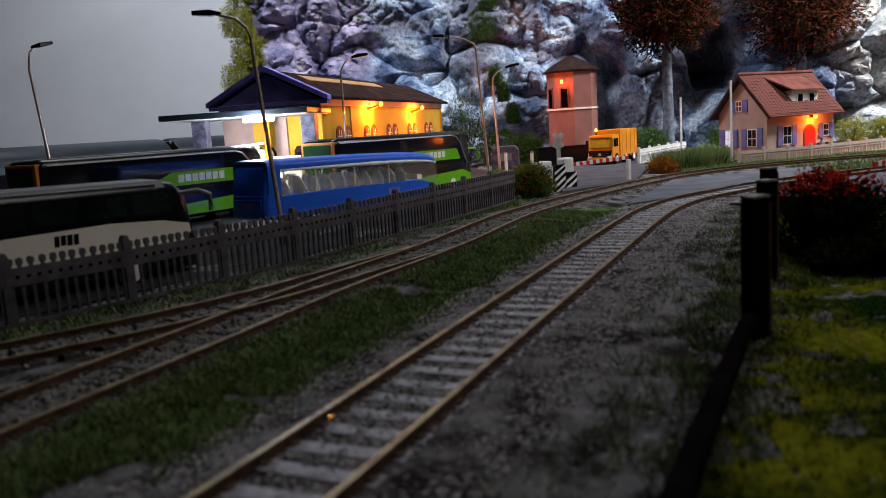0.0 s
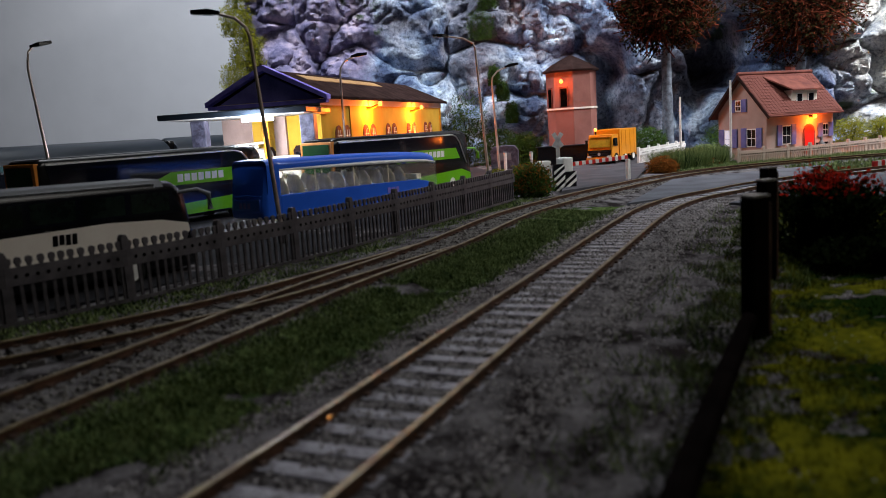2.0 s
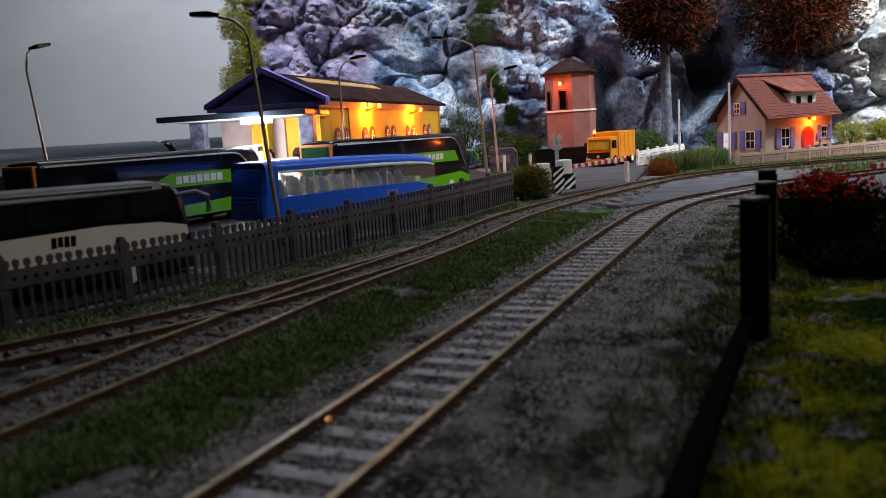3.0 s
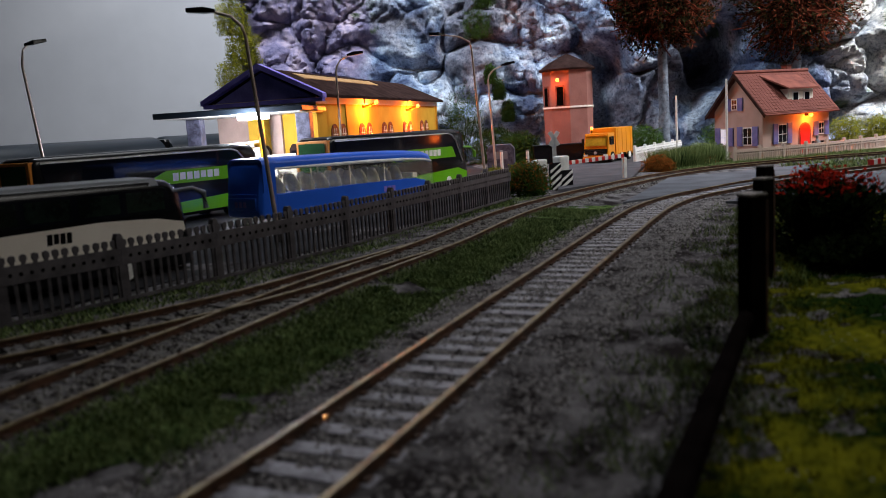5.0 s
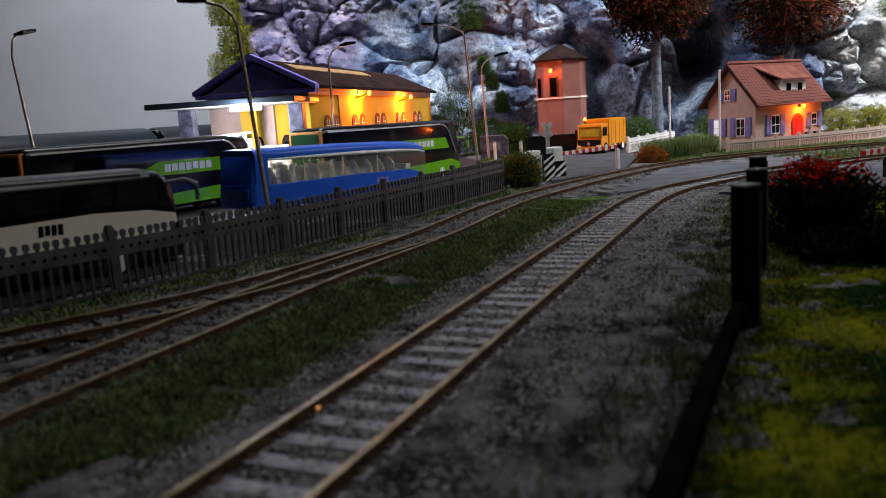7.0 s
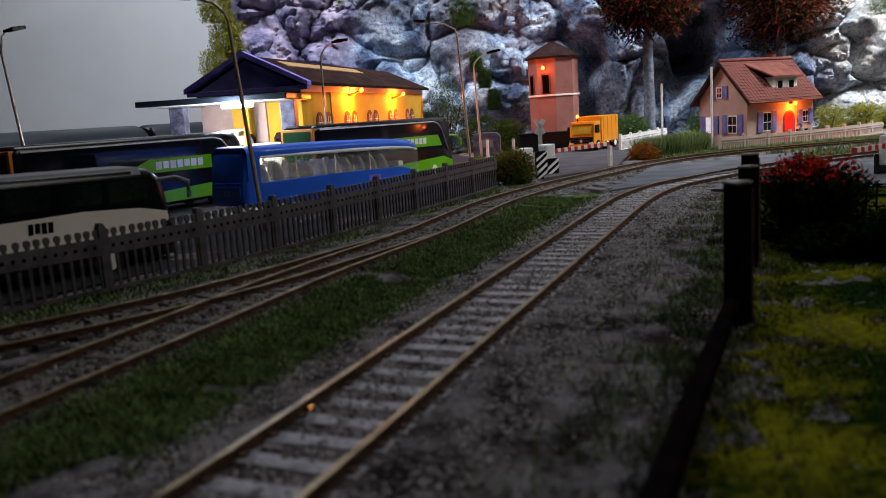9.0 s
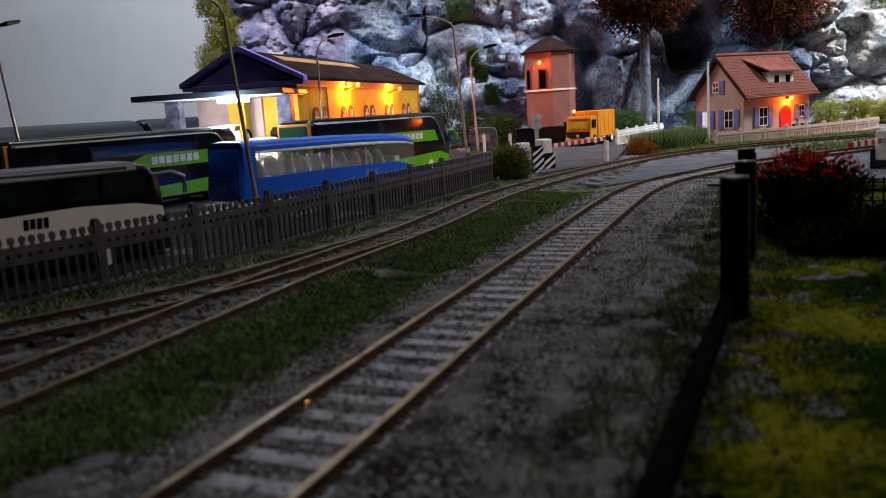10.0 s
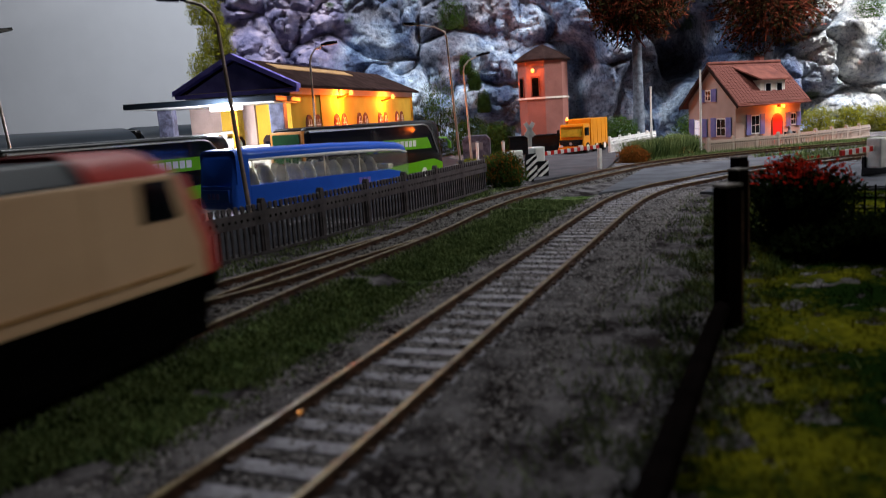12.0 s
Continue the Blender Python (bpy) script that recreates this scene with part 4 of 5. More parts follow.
def station():
    """Long gabled hall; local x runs along the lit flank, y to the far flank."""
    L, W, EAVE, RIDGE = 30.0, 6.7, 6.4, 8.2
    s = thing("station_building", at(-7.2, 50.8, -0.45, 0, 0, 75.5), "ochre station hall with a brown gabled roof and violet gable", "building")
    part("wall", box(nb(), 0, L, 0, W, 0, EAVE), M["yellow"], s)
    part("cornice", box(nb(), -0.1, L + 0.1, -0.16, W + 0.16, EAVE - 0.42, EAVE - 0.02), M["cream"], s, "pale cornice")
    roof = plate(nb(), [(-0.7, EAVE - 0.08), (W / 2, RIDGE - 0.05), (W + 0.7, EAVE - 0.08), (W + 0.7, EAVE + 0.12), (W / 2, RIDGE + 0.2), (-0.7, EAVE + 0.12)], "x", 0.1, L + 0.5)
    r = part("roof", roof, M["slate"], s, "brown slate roof")
    k = (RIDGE - EAVE) / (W / 2 + 0.7)
    y0, y1 = 2.05, 2.85
    part("skylight", loft(nb(), [[(x, y0, EAVE + 0.16 + k * (y0 + 0.7)), (x, y1, EAVE + 0.16 + k * (y1 + 0.7)), (x, y1, EAVE + 0.22 + k * (y1 + 0.7)), (x, y0, EAVE + 0.22 + k * (y0 + 0.7))] for x in (3.5, 19)]), M["amber"], r, "lit amber skylight strip")
    g = part("gable", plate(nb(), [(0.0, EAVE), (W, EAVE), (W / 2, RIDGE - 0.1)], "x", -0.05, 0.3), M["purple"], s, "violet-grey gable wall")
    for a, c in (((-0.8, EAVE - 0.1), (W / 2, RIDGE + 0.1)), ((W + 0.8, EAVE - 0.1), (W / 2, RIDGE + 0.1))):
        part("bargeboard", plate(nb(), [a, c, (c[0], c[1] + 0.34), (a[0], a[1] + 0.28)], "x", -0.5, 0.15), M["violet"], g, "violet bargeboard")
    part("gable_moulding", box(nb(), -0.35, 0.1, -0.7, W + 0.7, EAVE - 0.3, EAVE - 0.06), M["violet"], g, "violet moulding")
    for x in (3.8, 9.15, 14.3, 19.95, 25.3):
        for d in (-0.78, 0.78):
            arched_window(s, x + d, 2.2, 1.25, 2.5, 0.0)
    for x in (0.02, 5.2, 29.8):
        part("pilaster", box(nb(), x, x + 0.35, -0.09, 0.0, 0, EAVE - 0.42), M["yellow"], s)
    part("side_panel", box(nb(), -0.03, -0.003, 4.6, W, 0, 5.6), M["stucco"], s, "grey-pink plaster panel")
    part("column", box(nb(), -0.25, -0.032, 2.2, 3.0, 0, 5.8), M["stucco"], s, "grey plaster column")
    for y in (0.7, 1.5, 3.55, 4.3):
        w = part("window", plate(nb(), [(y - 0.4, 2.0), (y + 0.4, 2.0), (y + 0.4, 3.3), (y + 0.2, 3.6), (y - 0.2, 3.6), (y - 0.4, 3.3)], "x", -0.06, 0.02), M["slate"], s, "arched window with a brown surround")
        part("pane", box(nb(), -0.08, 0.0, y - 0.26, y + 0.26, 2.1, 3.2), M["busglass"], w)
    return s


station()
for d, z in ((8.9, 5.35), (19.9, 5.15)):
    wall_lamp(-7.2 + d * math.cos(radians(75.5)), 50.8 + d * math.sin(radians(75.5)), z, 75.5, 0.30, 1.05, 0.3)


def canopy():
    c = thing("canopy", at(-11.35, 47.3, -0.95, 0, 0, -5), "flat grey canopy on dark mottled pillars", "canopy")
    part("slab", box(nb(), -4.3, 4.3, -1.2, 5.0, 6.0, 6.32), M["navy"], c, bevel=0.05)
    part("soffit", box(nb(), -3.9, 4.1, -0.9, 4.7, 5.95, 5.996), M["white"], c, "white soffit")
    for x in (-2.6, 3.9):
        p = part("pillar", box(nb(), x - 0.42, x + 0.42, 0.3, 1.1, 0, 5.9), M["pillar"], c, "dark mottled pillar", bevel=0.04)
    lamp = part("lamp", box(nb(), 0.5, 2.2, -0.95, -0.45, 5.65, 5.895), M["white_glow"], c, "glowing white lamp", bevel=0.04)
    return c


canopy()
bulb("canopy_light", -10.2, 45.6, 4.5, 0.34, (0.86, 0.9, 1.0), 0.3)


def kiosk():
    k = thing("kiosk", at(-9.3, 49.7, -0.4, 0, 0, 20), "small pale ticket kiosk with an orange post", "kiosk")
    part("body", box(nb(), -0.8, 0.8, -0.5, 0.5, 0, 3.0), M["white"], k, bevel=0.04)
    for z in (1.6, 2.2):
        part("hatch", box(nb(), -0.35, 0.35, -0.53, -0.4, z, z + 0.35), M["slate"], k)
    part("post", box(nb(), -1.25, -0.95, -0.5, -0.1, 0, 5.4), M["truck"], k, "orange post")


kiosk()


def van():
    v = thing("camper_van", at(-12.6, 50.0, -0.3, 0, 0, 58), "white camper van with a roof rack", "van")
    part("body", bus_body(6.6, 2.3, 3.4, 0.9, 0.1), M["white"], v, smooth=True)
    part("window", plate(nb(), [(-2.4, 1.9), (1.9, 1.9), (1.4, 2.8), (-2.4, 2.8)], "y", -1.2, -1.12), M["busglass"], v)
    for x in (-1.6, 1.2):
        part("rack_bar", box(nb(), x - 0.08, x + 0.08, -1.0, 1.0, 3.42, 3.62), M["white"], v)
    part("rack_rail", tube(nb(), [(-2.2, -0.95, 3.6), (1.8, -0.95, 3.75)], 0.09, 8), M["white"], v)
    wheels(v, 6.6, 2.3, (-2.0, 2.0), 0.4)


van()


def coach_train():
    """Two passenger cars parked along the back of the yard."""
    for k, (x, y) in enumerate(((-27.0, 50.6), (-14.2, 71.2))):
        c = thing("railway_coach", at(x, y, -0.3, 0, 0, 58.2), "parked dark grey-blue railway coach with a rounded roof", "railway coach", "parked railway coaches")
        L, W, H = 23.6, 2.9, 4.5
        rings = []
        for xx, dz in ((-L / 2, 0.12), (-L / 2 + 0.2, 0), (L / 2 - 0.2, 0), (L / 2, 0.12)):
            ring = [(xx, -W / 2, 0.9), (xx, -W / 2, 3.3)]
            ring += [(xx, -W / 2 * math.cos(radians(a)), 3.3 + (H - 3.3 - dz) * math.sin(radians(a))) for a in range(15, 180, 15)]
            ring += [(xx, W / 2, 3.3), (xx, W / 2, 0.9)]
            rings.append(ring)
        part("body", loft(nb(), rings), M["navy"], c, smooth=True)
        part("stripe", box(nb(), -L / 2 + 0.1, L / 2 - 0.1, -W / 2 - 0.02, -W / 2 + 0.1, 3.0, 3.3), M["teal"], c, "teal stripe")
        for i in range(8):
            part("window", box(nb(), -L / 2 + 1.6 + i * 2.6, -L / 2 + 3.2 + i * 2.6, -W / 2 - 0.025, -W / 2 + 0.1, 1.9, 2.85), M["busglass"], c)
        part("gangway", box(nb(), L / 2 + 0.002, L / 2 + 0.6, -1.2, 1.2, 1.2, 4.3), M["black"], c, "black gangway bellows", bevel=0.2)
        for xx in (-8, 8):
            part("bogie", box(nb(), xx - 1.5, xx + 1.5, -1.1, 1.1, 0.0, 0.9), M["black"], c, bevel=0.05)


coach_train()


def teal_coach():
    c = thing("coach", at(-2.0, 61.5, -0.4, 0, 0, 62), "teal and white model coach behind the green one", "bus")
    part("body", bus_body(10.5, 2.4, 3.3, 0.5), M["white"], c, smooth=True)
    part("roof", plate(nb(), [(-1.15, 3.02), (1.15, 3.02), (0.9, 3.55), (-0.9, 3.55)], "x", -5.0, 4.6), M["teal"], c, "teal roof", bevel=0.08)
    side_plate("window_band", [(-4.9, 1.7), (4.5, 1.7), (4.2, 2.9), (-4.9, 2.9)], 2.4, M["busglass"], c)
    for x in (-3, 0, 3):
        part("roof_hatch", box(nb(), x - 0.8, x + 0.8, -0.6, 0.6, 3.552, 3.75), M["teal"], c, bevel=0.05)
    wheels(c, 10.5, 2.4, (3.0, -3.0))


teal_coach()


def street_lamp(x, y, z, h, arm, heading, lean, label):
    l = thing("street_lamp", at(x, y, z, 0, lean, heading), label, "street lamp", "street lamps")
    part("pole", tube(nb(), [(0, 0, 0), (0, 0, h * 0.45), (0, 0, h - 1.0)], [0.095, 0.08, 0.065], 10), M["steel"], l, "slim metal pole", smooth=True)
    part("arm", tube(nb(), [(0, 0, h - 1.05), (0.08, 0, h - 0.65), (arm * 0.4, 0, h - 0.25), (arm, 0, h)], [0.065, 0.06, 0.055, 0.055], 8), M["steel"], l, smooth=True)
    part("lamp_head", loft(nb(), [[(arm - 0.15, -0.07, h - 0.05), (arm - 0.15, 0.07, h - 0.05), (arm - 0.15, 0.06, h + 0.07), (arm - 0.15, -0.06, h + 0.07)], [(arm + 0.25, -0.19, h - 0.03), (arm + 0.25, 0.19, h - 0.03), (arm + 0.25, 0.14, h + 0.2), (arm + 0.25, -0.14, h + 0.2)], [(arm + 0.9, -0.15, h + 0.08), (arm + 0.9, 0.15, h + 0.08), (arm + 0.9, 0.1, h + 0.24), (arm + 0.9, -0.1, h + 0.24)]]), M["black"], l, "dark lamp head", bevel=0.02)
    part("base", tube(nb(), [(0, 0, 0), (0, 0, 0.5)], 0.2, 10), M["fence"], l)


street_lamp(-19.7, 42, -0.4, 9.4, 0.45, 40, -4.5, "slim unlit street lamp behind the coaches")
street_lamp(-6.1, 31, -0.4, 8.9, 1.1, 180, 4.0, "unlit street lamp with a curved arm by the fence")
street_lamp(3.35, 55, -0.4, 10.1, 1.8, 180, 3.0, "tall slim street lamp with a copper glint")
street_lamp(4.6, 62, -0.4, 8.2, 1.2, 0, -2.0, "slim street lamp near the crossing")
street_lamp(-5.97, 52.75, -0.4, 8.9, 0.9, 10, 0.3, "slim street lamp before the station hall")

# ---- tower, truck, house ----


def tower():
    t = thing("water_tower", at(12.6, 76.0, -0.3, 0, 0, 17), "salmon octagonal tower with a dark conical roof", "tower")

    def ring(r, z):
        return [(r * math.cos(radians(22.5 + 45 * k)), r * math.sin(radians(22.5 + 45 * k)), z) for k in range(8)]
    part("wall", loft(nb(), [ring(2.2, 0), ring(2.26, 4.82)]), M["salmon"], t)
    part("upper_wall", loft(nb(), [ring(2.26, 4.98), ring(2.3, 8.3)]), M["salmon"], t)
    part("string_course", loft(nb(), [ring(2.36, 4.824), ring(2.36, 4.976)]), M["cream"], t, "pale string course")
    part("roof", loft(nb(), [ring(2.55, 8.18), ring(2.6, 8.34), ring(1.7, 8.95), ring(0.7, 9.45), ring(0.15, 9.7)]), M["slate"], t, "dark conical roof")
    for a in (-135, -180):
        w = part("window", box(nb(), -0.42, 0.42, -2.19, -2.0, 5.0, 6.85), M["rooftile"], t, "narrow dark window")
        w.matrix_local = pose(0, 0, 0, 0, 0, a + 90 - 0)
        part("pane", box(nb(), -0.3, 0.3, -2.21, -2.15, 5.08, 6.7), M["matt_black"], w)


tower()
wall_lamp(11.5, 73.9, 7.0, -28, 0.02)


def truck():
    t = thing("truck", at(14.4, 67.6, -0.1, 0, 0, 235), "bright orange-yellow box truck facing the crossing", "truck")
    cab = nb()
    loft(cab, [[(1.1, -1.08, 0.45), (1.1, 1.08, 0.45), (1.1, 1.05, 2.35), (1.1, -1.05, 2.35)], [(2.55, -1.08, 0.45), (2.55, 1.08, 0.45), (2.3, 1.0, 2.35), (2.3, -1.0, 2.35)]])
    c = part("cab", cab, M["truck"], t, bevel=0.06)
    part("windscreen", loft(nb(), [[(2.46, -0.9, 1.35), (2.46, 0.9, 1.35), (2.34, 0.86, 2.1), (2.34, -0.86, 2.1)], [(2.53, -0.9, 1.35), (2.53, 0.9, 1.35), (2.41, 0.86, 2.1), (2.41, -0.86, 2.1)]]), M["yellow_pane"], c, "yellow tinted windscreen")
    grille = part("grille", plate(nb(), [(-1.0, 1.12), (-0.94, 0.72), (-0.6, 0.62), (0.6, 0.62), (0.94, 0.72), (1.0, 1.12)], "x", 2.43, 2.6), M["black"], c, "black grille")
    for z in (0.72, 0.86, 1.0):
        part("slat", box(nb(), 2.59, 2.615, -0.8, 0.8, z, z + 0.03), M["navy"], grille)
    part("sun_visor", box(nb(), 2.25, 2.5, -0.92, 0.92, 2.12, 2.2), M["truck"], c, bevel=0.02)
    for y in (-1.2, 1.2):
        part("mirror", box(nb(), 2.25, 2.36, y - 0.1, y + 0.1, 1.45, 1.95), M["black"], c, "black wing mirror", bevel=0.03)
    part("bumper", box(nb(), 2.4, 2.66, -1.1, 1.1, 0.28, 0.52), M["truck"], c, bevel=0.03)
    for y in (-0.85, 0.85):
        part("headlight", box(nb(), 2.56, 2.68, y - 0.16, y + 0.16, 0.54, 0.68), M["white"], c)
        part("side_window", box(nb(), 1.4, 2.1, (1.02 if y > 0 else -1.10), (1.10 if y > 0 else -1.02), 1.4, 2.05), M["busglass"], c)
    part("star", tube(nb(), [(2.59, 0, 0.8), (2.63, 0, 0.8)], 0.13, 10), M["silver"], c)
    cargo = part("box_body", box(nb(), -2.6, 1.0, -1.12, 1.12, 0.62, 2.72), M["truck"], t, bevel=0.05)
    for x in (-2.1, -1.2, -0.3, 0.6):
        for y in (-1, 1):
            part("rib", box(nb(), x - 0.04, x + 0.04, y * 1.12 - 0.02, y * 1.12 + 0.025, 0.7, 2.62), M["truck"], cargo)
    for y in (-1, 1):
        part("side_skirt", box(nb(), 0.1, 1.0, y * 1.02 - 0.06, y * 1.02 + 0.06, 0.3, 0.618), M["truck"], t, bevel=0.02)
    for x in (-2.4, -0.5):
        part("mudguard", tube(nb(), [(x + 0.45 + 0.62 * math.cos(a), 1.05, 0.42 + 0.62 * math.sin(a)) for a in np.linspace(0.1, 3.04, 8)], 0.07, 6), M["truck"], t)
    wheels(t, 5, 2.2, (1.7, -0.2, -1.9), 0.42)
    part("beacon_stem", tube(nb(), [(1.5, -0.75, 2.36), (1.5, -0.75, 2.62)], 0.05, 6), M["black"], t)
    part("beacon", tube(nb(), [(1.5, -0.75, 2.62), (1.5, -0.75, 2.76), (1.5, -0.75, 2.9)], [0.11, 0.14, 0.06], 8), M["warm_glow"], t, "glowing orange beacon")


truck()


def house():
    """Local x along the front eave, y to the back; front corner at the origin."""
    L, W, EAVE, RIDGE = 7.2, 4.6, 3.55, 6.15
    h = thing("house", at(24.0, 59.5, -0.2, 0, 0, 27), "small beige house with a red tiled roof and blue shutters", "house")
    part("wall", box(nb(), 0, L, 0, W, 0, EAVE), M["stucco"], h)
    for x in (0.0, L - 0.2):
        part("gable", plate(nb(), [(0, EAVE), (W, EAVE), (W / 2, RIDGE - 0.15)], "x", x, x + 0.2), M["stucco"], h)
    k = (RIDGE - EAVE) / (W / 2)
    o = 0.55
    roof = part("roof", plate(nb(), [(-o, EAVE - k * o * 0.75), (W / 2, RIDGE), (W + o, EAVE - k * o * 0.75), (W + o, EAVE - k * o * 0.75 + 0.18), (W / 2, RIDGE + 0.22), (-o, EAVE - k * o * 0.75 + 0.18)], "x", -0.4, L + 0.4), M["rooftile"], h, "red tiled roof")
    tile = finish(box(nb(), -0.155, 0.155, -0.02, 0.26, 0.0, 0.03), "roof_tile", M["rooftile"])
    slope = math.atan2(RIDGE - EAVE + k * o * 0.75, W / 2 + o)
    run = (W / 2 + o) / math.cos(slope)
    for r in range(13):
        for c in range(23):
            d = 0.08 + r * (run - 0.25) / 13
            t = new("roof_tile", tile)
            t.parent = roof
            t.matrix_local = at(-0.22 + c * (L + 0.44) / 22, -o + d * math.cos(slope), EAVE - k * o * 0.75 + 0.20 + d * math.sin(slope), math.degrees(slope) - 2)
    cap = nb()
    for c in range(26):
        x = -0.4 + c * (L + 0.8) / 26
        tube(cap, [(x, W / 2, RIDGE + 0.2), (x + 0.33, W / 2, RIDGE + 0.22)], [0.13, 0.16], 8)
    part("ridge_tiles", cap, M["rooftile"], roof)
    part("gutter", tube(nb(), [(-0.4, -o - 0.06, EAVE - k * o * 0.75 + 0.05), (L + 0.4, -o - 0.06, EAVE - k * o * 0.75 + 0.05)], 0.07, 8), M["rooftile"], roof)
    tail = finish(box(nb(), -0.05, 0.05, -0.42, 0.0, -0.07, 0.07), "rafter_tail", M["darkwood"])
    for c in range(24):
        r = new("rafter_tail", tail)
        r.parent = h
        r.matrix_local = at(0.15 + c * (L - 0.3) / 23, -0.004, EAVE - 0.32, 0, 0, 0)
    part("bargeboard", loft(nb(), [[(x, -o, EAVE - k * o * 0.75 - 0.12), (x, -o, EAVE - k * o * 0.75 + 0.16), (x, W / 2, RIDGE + 0.19), (x, W / 2, RIDGE - 0.12)] for x in (-0.47, -0.402)]), M["slate"], roof, "dark bargeboard")
    part("bargeboard", loft(nb(), [[(x, W + o, EAVE - k * o * 0.75 - 0.12), (x, W + o, EAVE - k * o * 0.75 + 0.16), (x, W / 2, RIDGE + 0.19), (x, W / 2, RIDGE - 0.12)] for x in (-0.47, -0.402)]), M["slate"], roof, "dark bargeboard")
    part("chimney_cap", box(nb(), 5.55, 6.15, W / 2 + 0.15, W / 2 + 0.8, RIDGE + 0.652, RIDGE + 0.74), M["slate"], roof)
    part("chimney", box(nb(), 5.6, 6.1, W / 2 + 0.2, W / 2 + 0.75, RIDGE - 0.5, RIDGE + 0.65), M["rooftile"], roof, bevel=0.03)
    dormer = part("dormer", box(nb(), 2.95, 5.7, 0.25, 2.2, EAVE + 0.15, EAVE + 1.4), M["cream"], h, "pale shed dormer")
    part("dormer_roof", loft(nb(), [[(2.75, -0.05, EAVE + 1.35), (5.95, -0.05, EAVE + 1.35), (5.95, -0.05, EAVE + 1.47), (2.75, -0.05, EAVE + 1.47)], [(1.9, 2.0, RIDGE - 0.18), (5.95, 2.0, RIDGE - 0.18), (5.95, 2.0, RIDGE - 0.06), (1.9, 2.0, RIDGE - 0.06)]]), M["rooftile"], dormer, "red-brown dormer roof")

    def window(x, z, w, hh, face, shutters=True, lit=False):
        """face: front (along x) or side (along y)."""
        def b(u0, u1, d0, d1, z0, z1):
            return box(nb(), u0, u1, d0, d1, z0, z1) if face == "front" else box(nb(), d0, d1, u0, u1, z0, z1)
        win = part("window", b(x - w / 2, x + w / 2, -0.05, 0.02, z, z + hh), M["white"], h, "white framed window")
        part("pane", b(x - w / 2 + 0.08, x - 0.03, -0.065, 0.0, z + 0.08, z + hh - 0.08), M["window_glow"] if lit else M["busglass"], win)
        part("pane", b(x + 0.03, x + w / 2 - 0.08, -0.065, 0.0, z + 0.08, z + hh - 0.08), M["window_glow"] if lit else M["busglass"], win)
        part("glazing_bar", b(x - w / 2 + 0.05, x + w / 2 - 0.05, -0.075, 0.0, z + hh * 0.45, z + hh * 0.45 + 0.05), M["white"], win)
        if shutters:
            for s in (-1, 1):
                c = x + s * (w / 2 + 0.27)
                sh = part("shutter", b(c - 0.25, c + 0.25, -0.09, -0.004, z - 0.05, z + hh + 0.05), M["shutter"], h, "blue wooden shutter")
                for i in range(5):
                    zz = z + 0.1 + i * hh / 5
                    part("slat", b(c - 0.2, c + 0.2, -0.105, -0.08, zz, zz + 0.1), M["shutter"], sh)

    window(2.05, 1.0, 0.95, 1.4, "front")
    window(6.3, 1.4, 0.65, 0.95, "front")
    window(1.35, 0.95, 0.9, 1.35, "side")
    window(3.6, 0.95, 0.75, 1.3, "side", lit=True)
    window(2.6, 3.6, 0.6, 0.85, "side")
    for x in (3.75, 5.0):
        wn = part("window", box(nb(), x - 0.36, x + 0.36, 0.2, 0.3, EAVE + 0.42, EAVE + 1.18), M["white"], dormer)
        part("pane", box(nb(), x - 0.25, x + 0.25, 0.18, 0.25, EAVE + 0.5, EAVE + 1.1), M["busglass"], wn)
    door = part("door", arch(nb(), 4.5, 0.1, 1.0, 2.2, -0.06, 0.02), M["red"], h, "red arched door")
    part("door_surround", arch(nb(), 4.5, 0.0, 1.3, 2.4, -0.04, 0.01), M["rooftile"], door)
    part("step", box(nb(), 3.9, 5.1, -0.7, -0.002, 0, 0.12), M["greytop"], h)
    return h


house()
hx, hy = 24.0 + 4.6 * math.cos(radians(27)), 59.5 + 4.6 * math.sin(radians(27))
wall_lamp(hx, hy, 2.75, 27, 0.055)


def bench(x, y, rz):
    b = thing("garden_bench", at(x, y, -0.2, 0, 0, rz), "dark wooden garden bench by the door", "bench")
    part("seat", box(nb(), -0.7, 0.7, -0.25, 0.2, 0.4, 0.48), M["darkwood"], b)
    part("backrest", box(nb(), -0.7, 0.7, 0.2, 0.26, 0.55, 0.95), M["darkwood"], b)
    for u in (-0.62, 0.62):
        for v in (-0.2, 0.2):
            part("leg", box(nb(), u - 0.05, u + 0.05, v - 0.05, v + 0.05, 0, 0.398), M["darkwood"], b)


bench(29.1, 61.2, 27)
seated = loft(nb(), [[(0.17 * r * math.cos(a), 0.12 * r * math.sin(a) - push, z) for a in np.linspace(0, 6.283, 10, False)] for z, r, push in ((0, 0.9, 0.22), (0.45, 1.0, 0.22), (0.55, 1.5, 0.08), (0.95, 1.5, 0.0), (1.15, 0.5, 0.0), (1.25, 0.75, 0.0), (1.38, 0.6, 0.0), (1.45, 0.2, 0.0))])
solo("figurine", seated, M["greyroof"], "small plain grey figurine beside the garden bench", "figurine", smooth=True, m=at(28.55, 60.65, -0.2, 0, 0, 27))
M["housefence"] = mat("beige_fence_plastic", (0.48, 0.38, 0.32), 0.6, 0, (0.40, 0.31, 0.26), 1, 20, 0.1)
fence_along([(20.9, 56.6), (27.0, 58.6), (33.6, 62.2), (38.5, 66)], 2.05, 11, 0.95, 1.15, M["housefence"], "beige picket fence panel before the house", "garden_fence", "garden fence panels", -0.22)
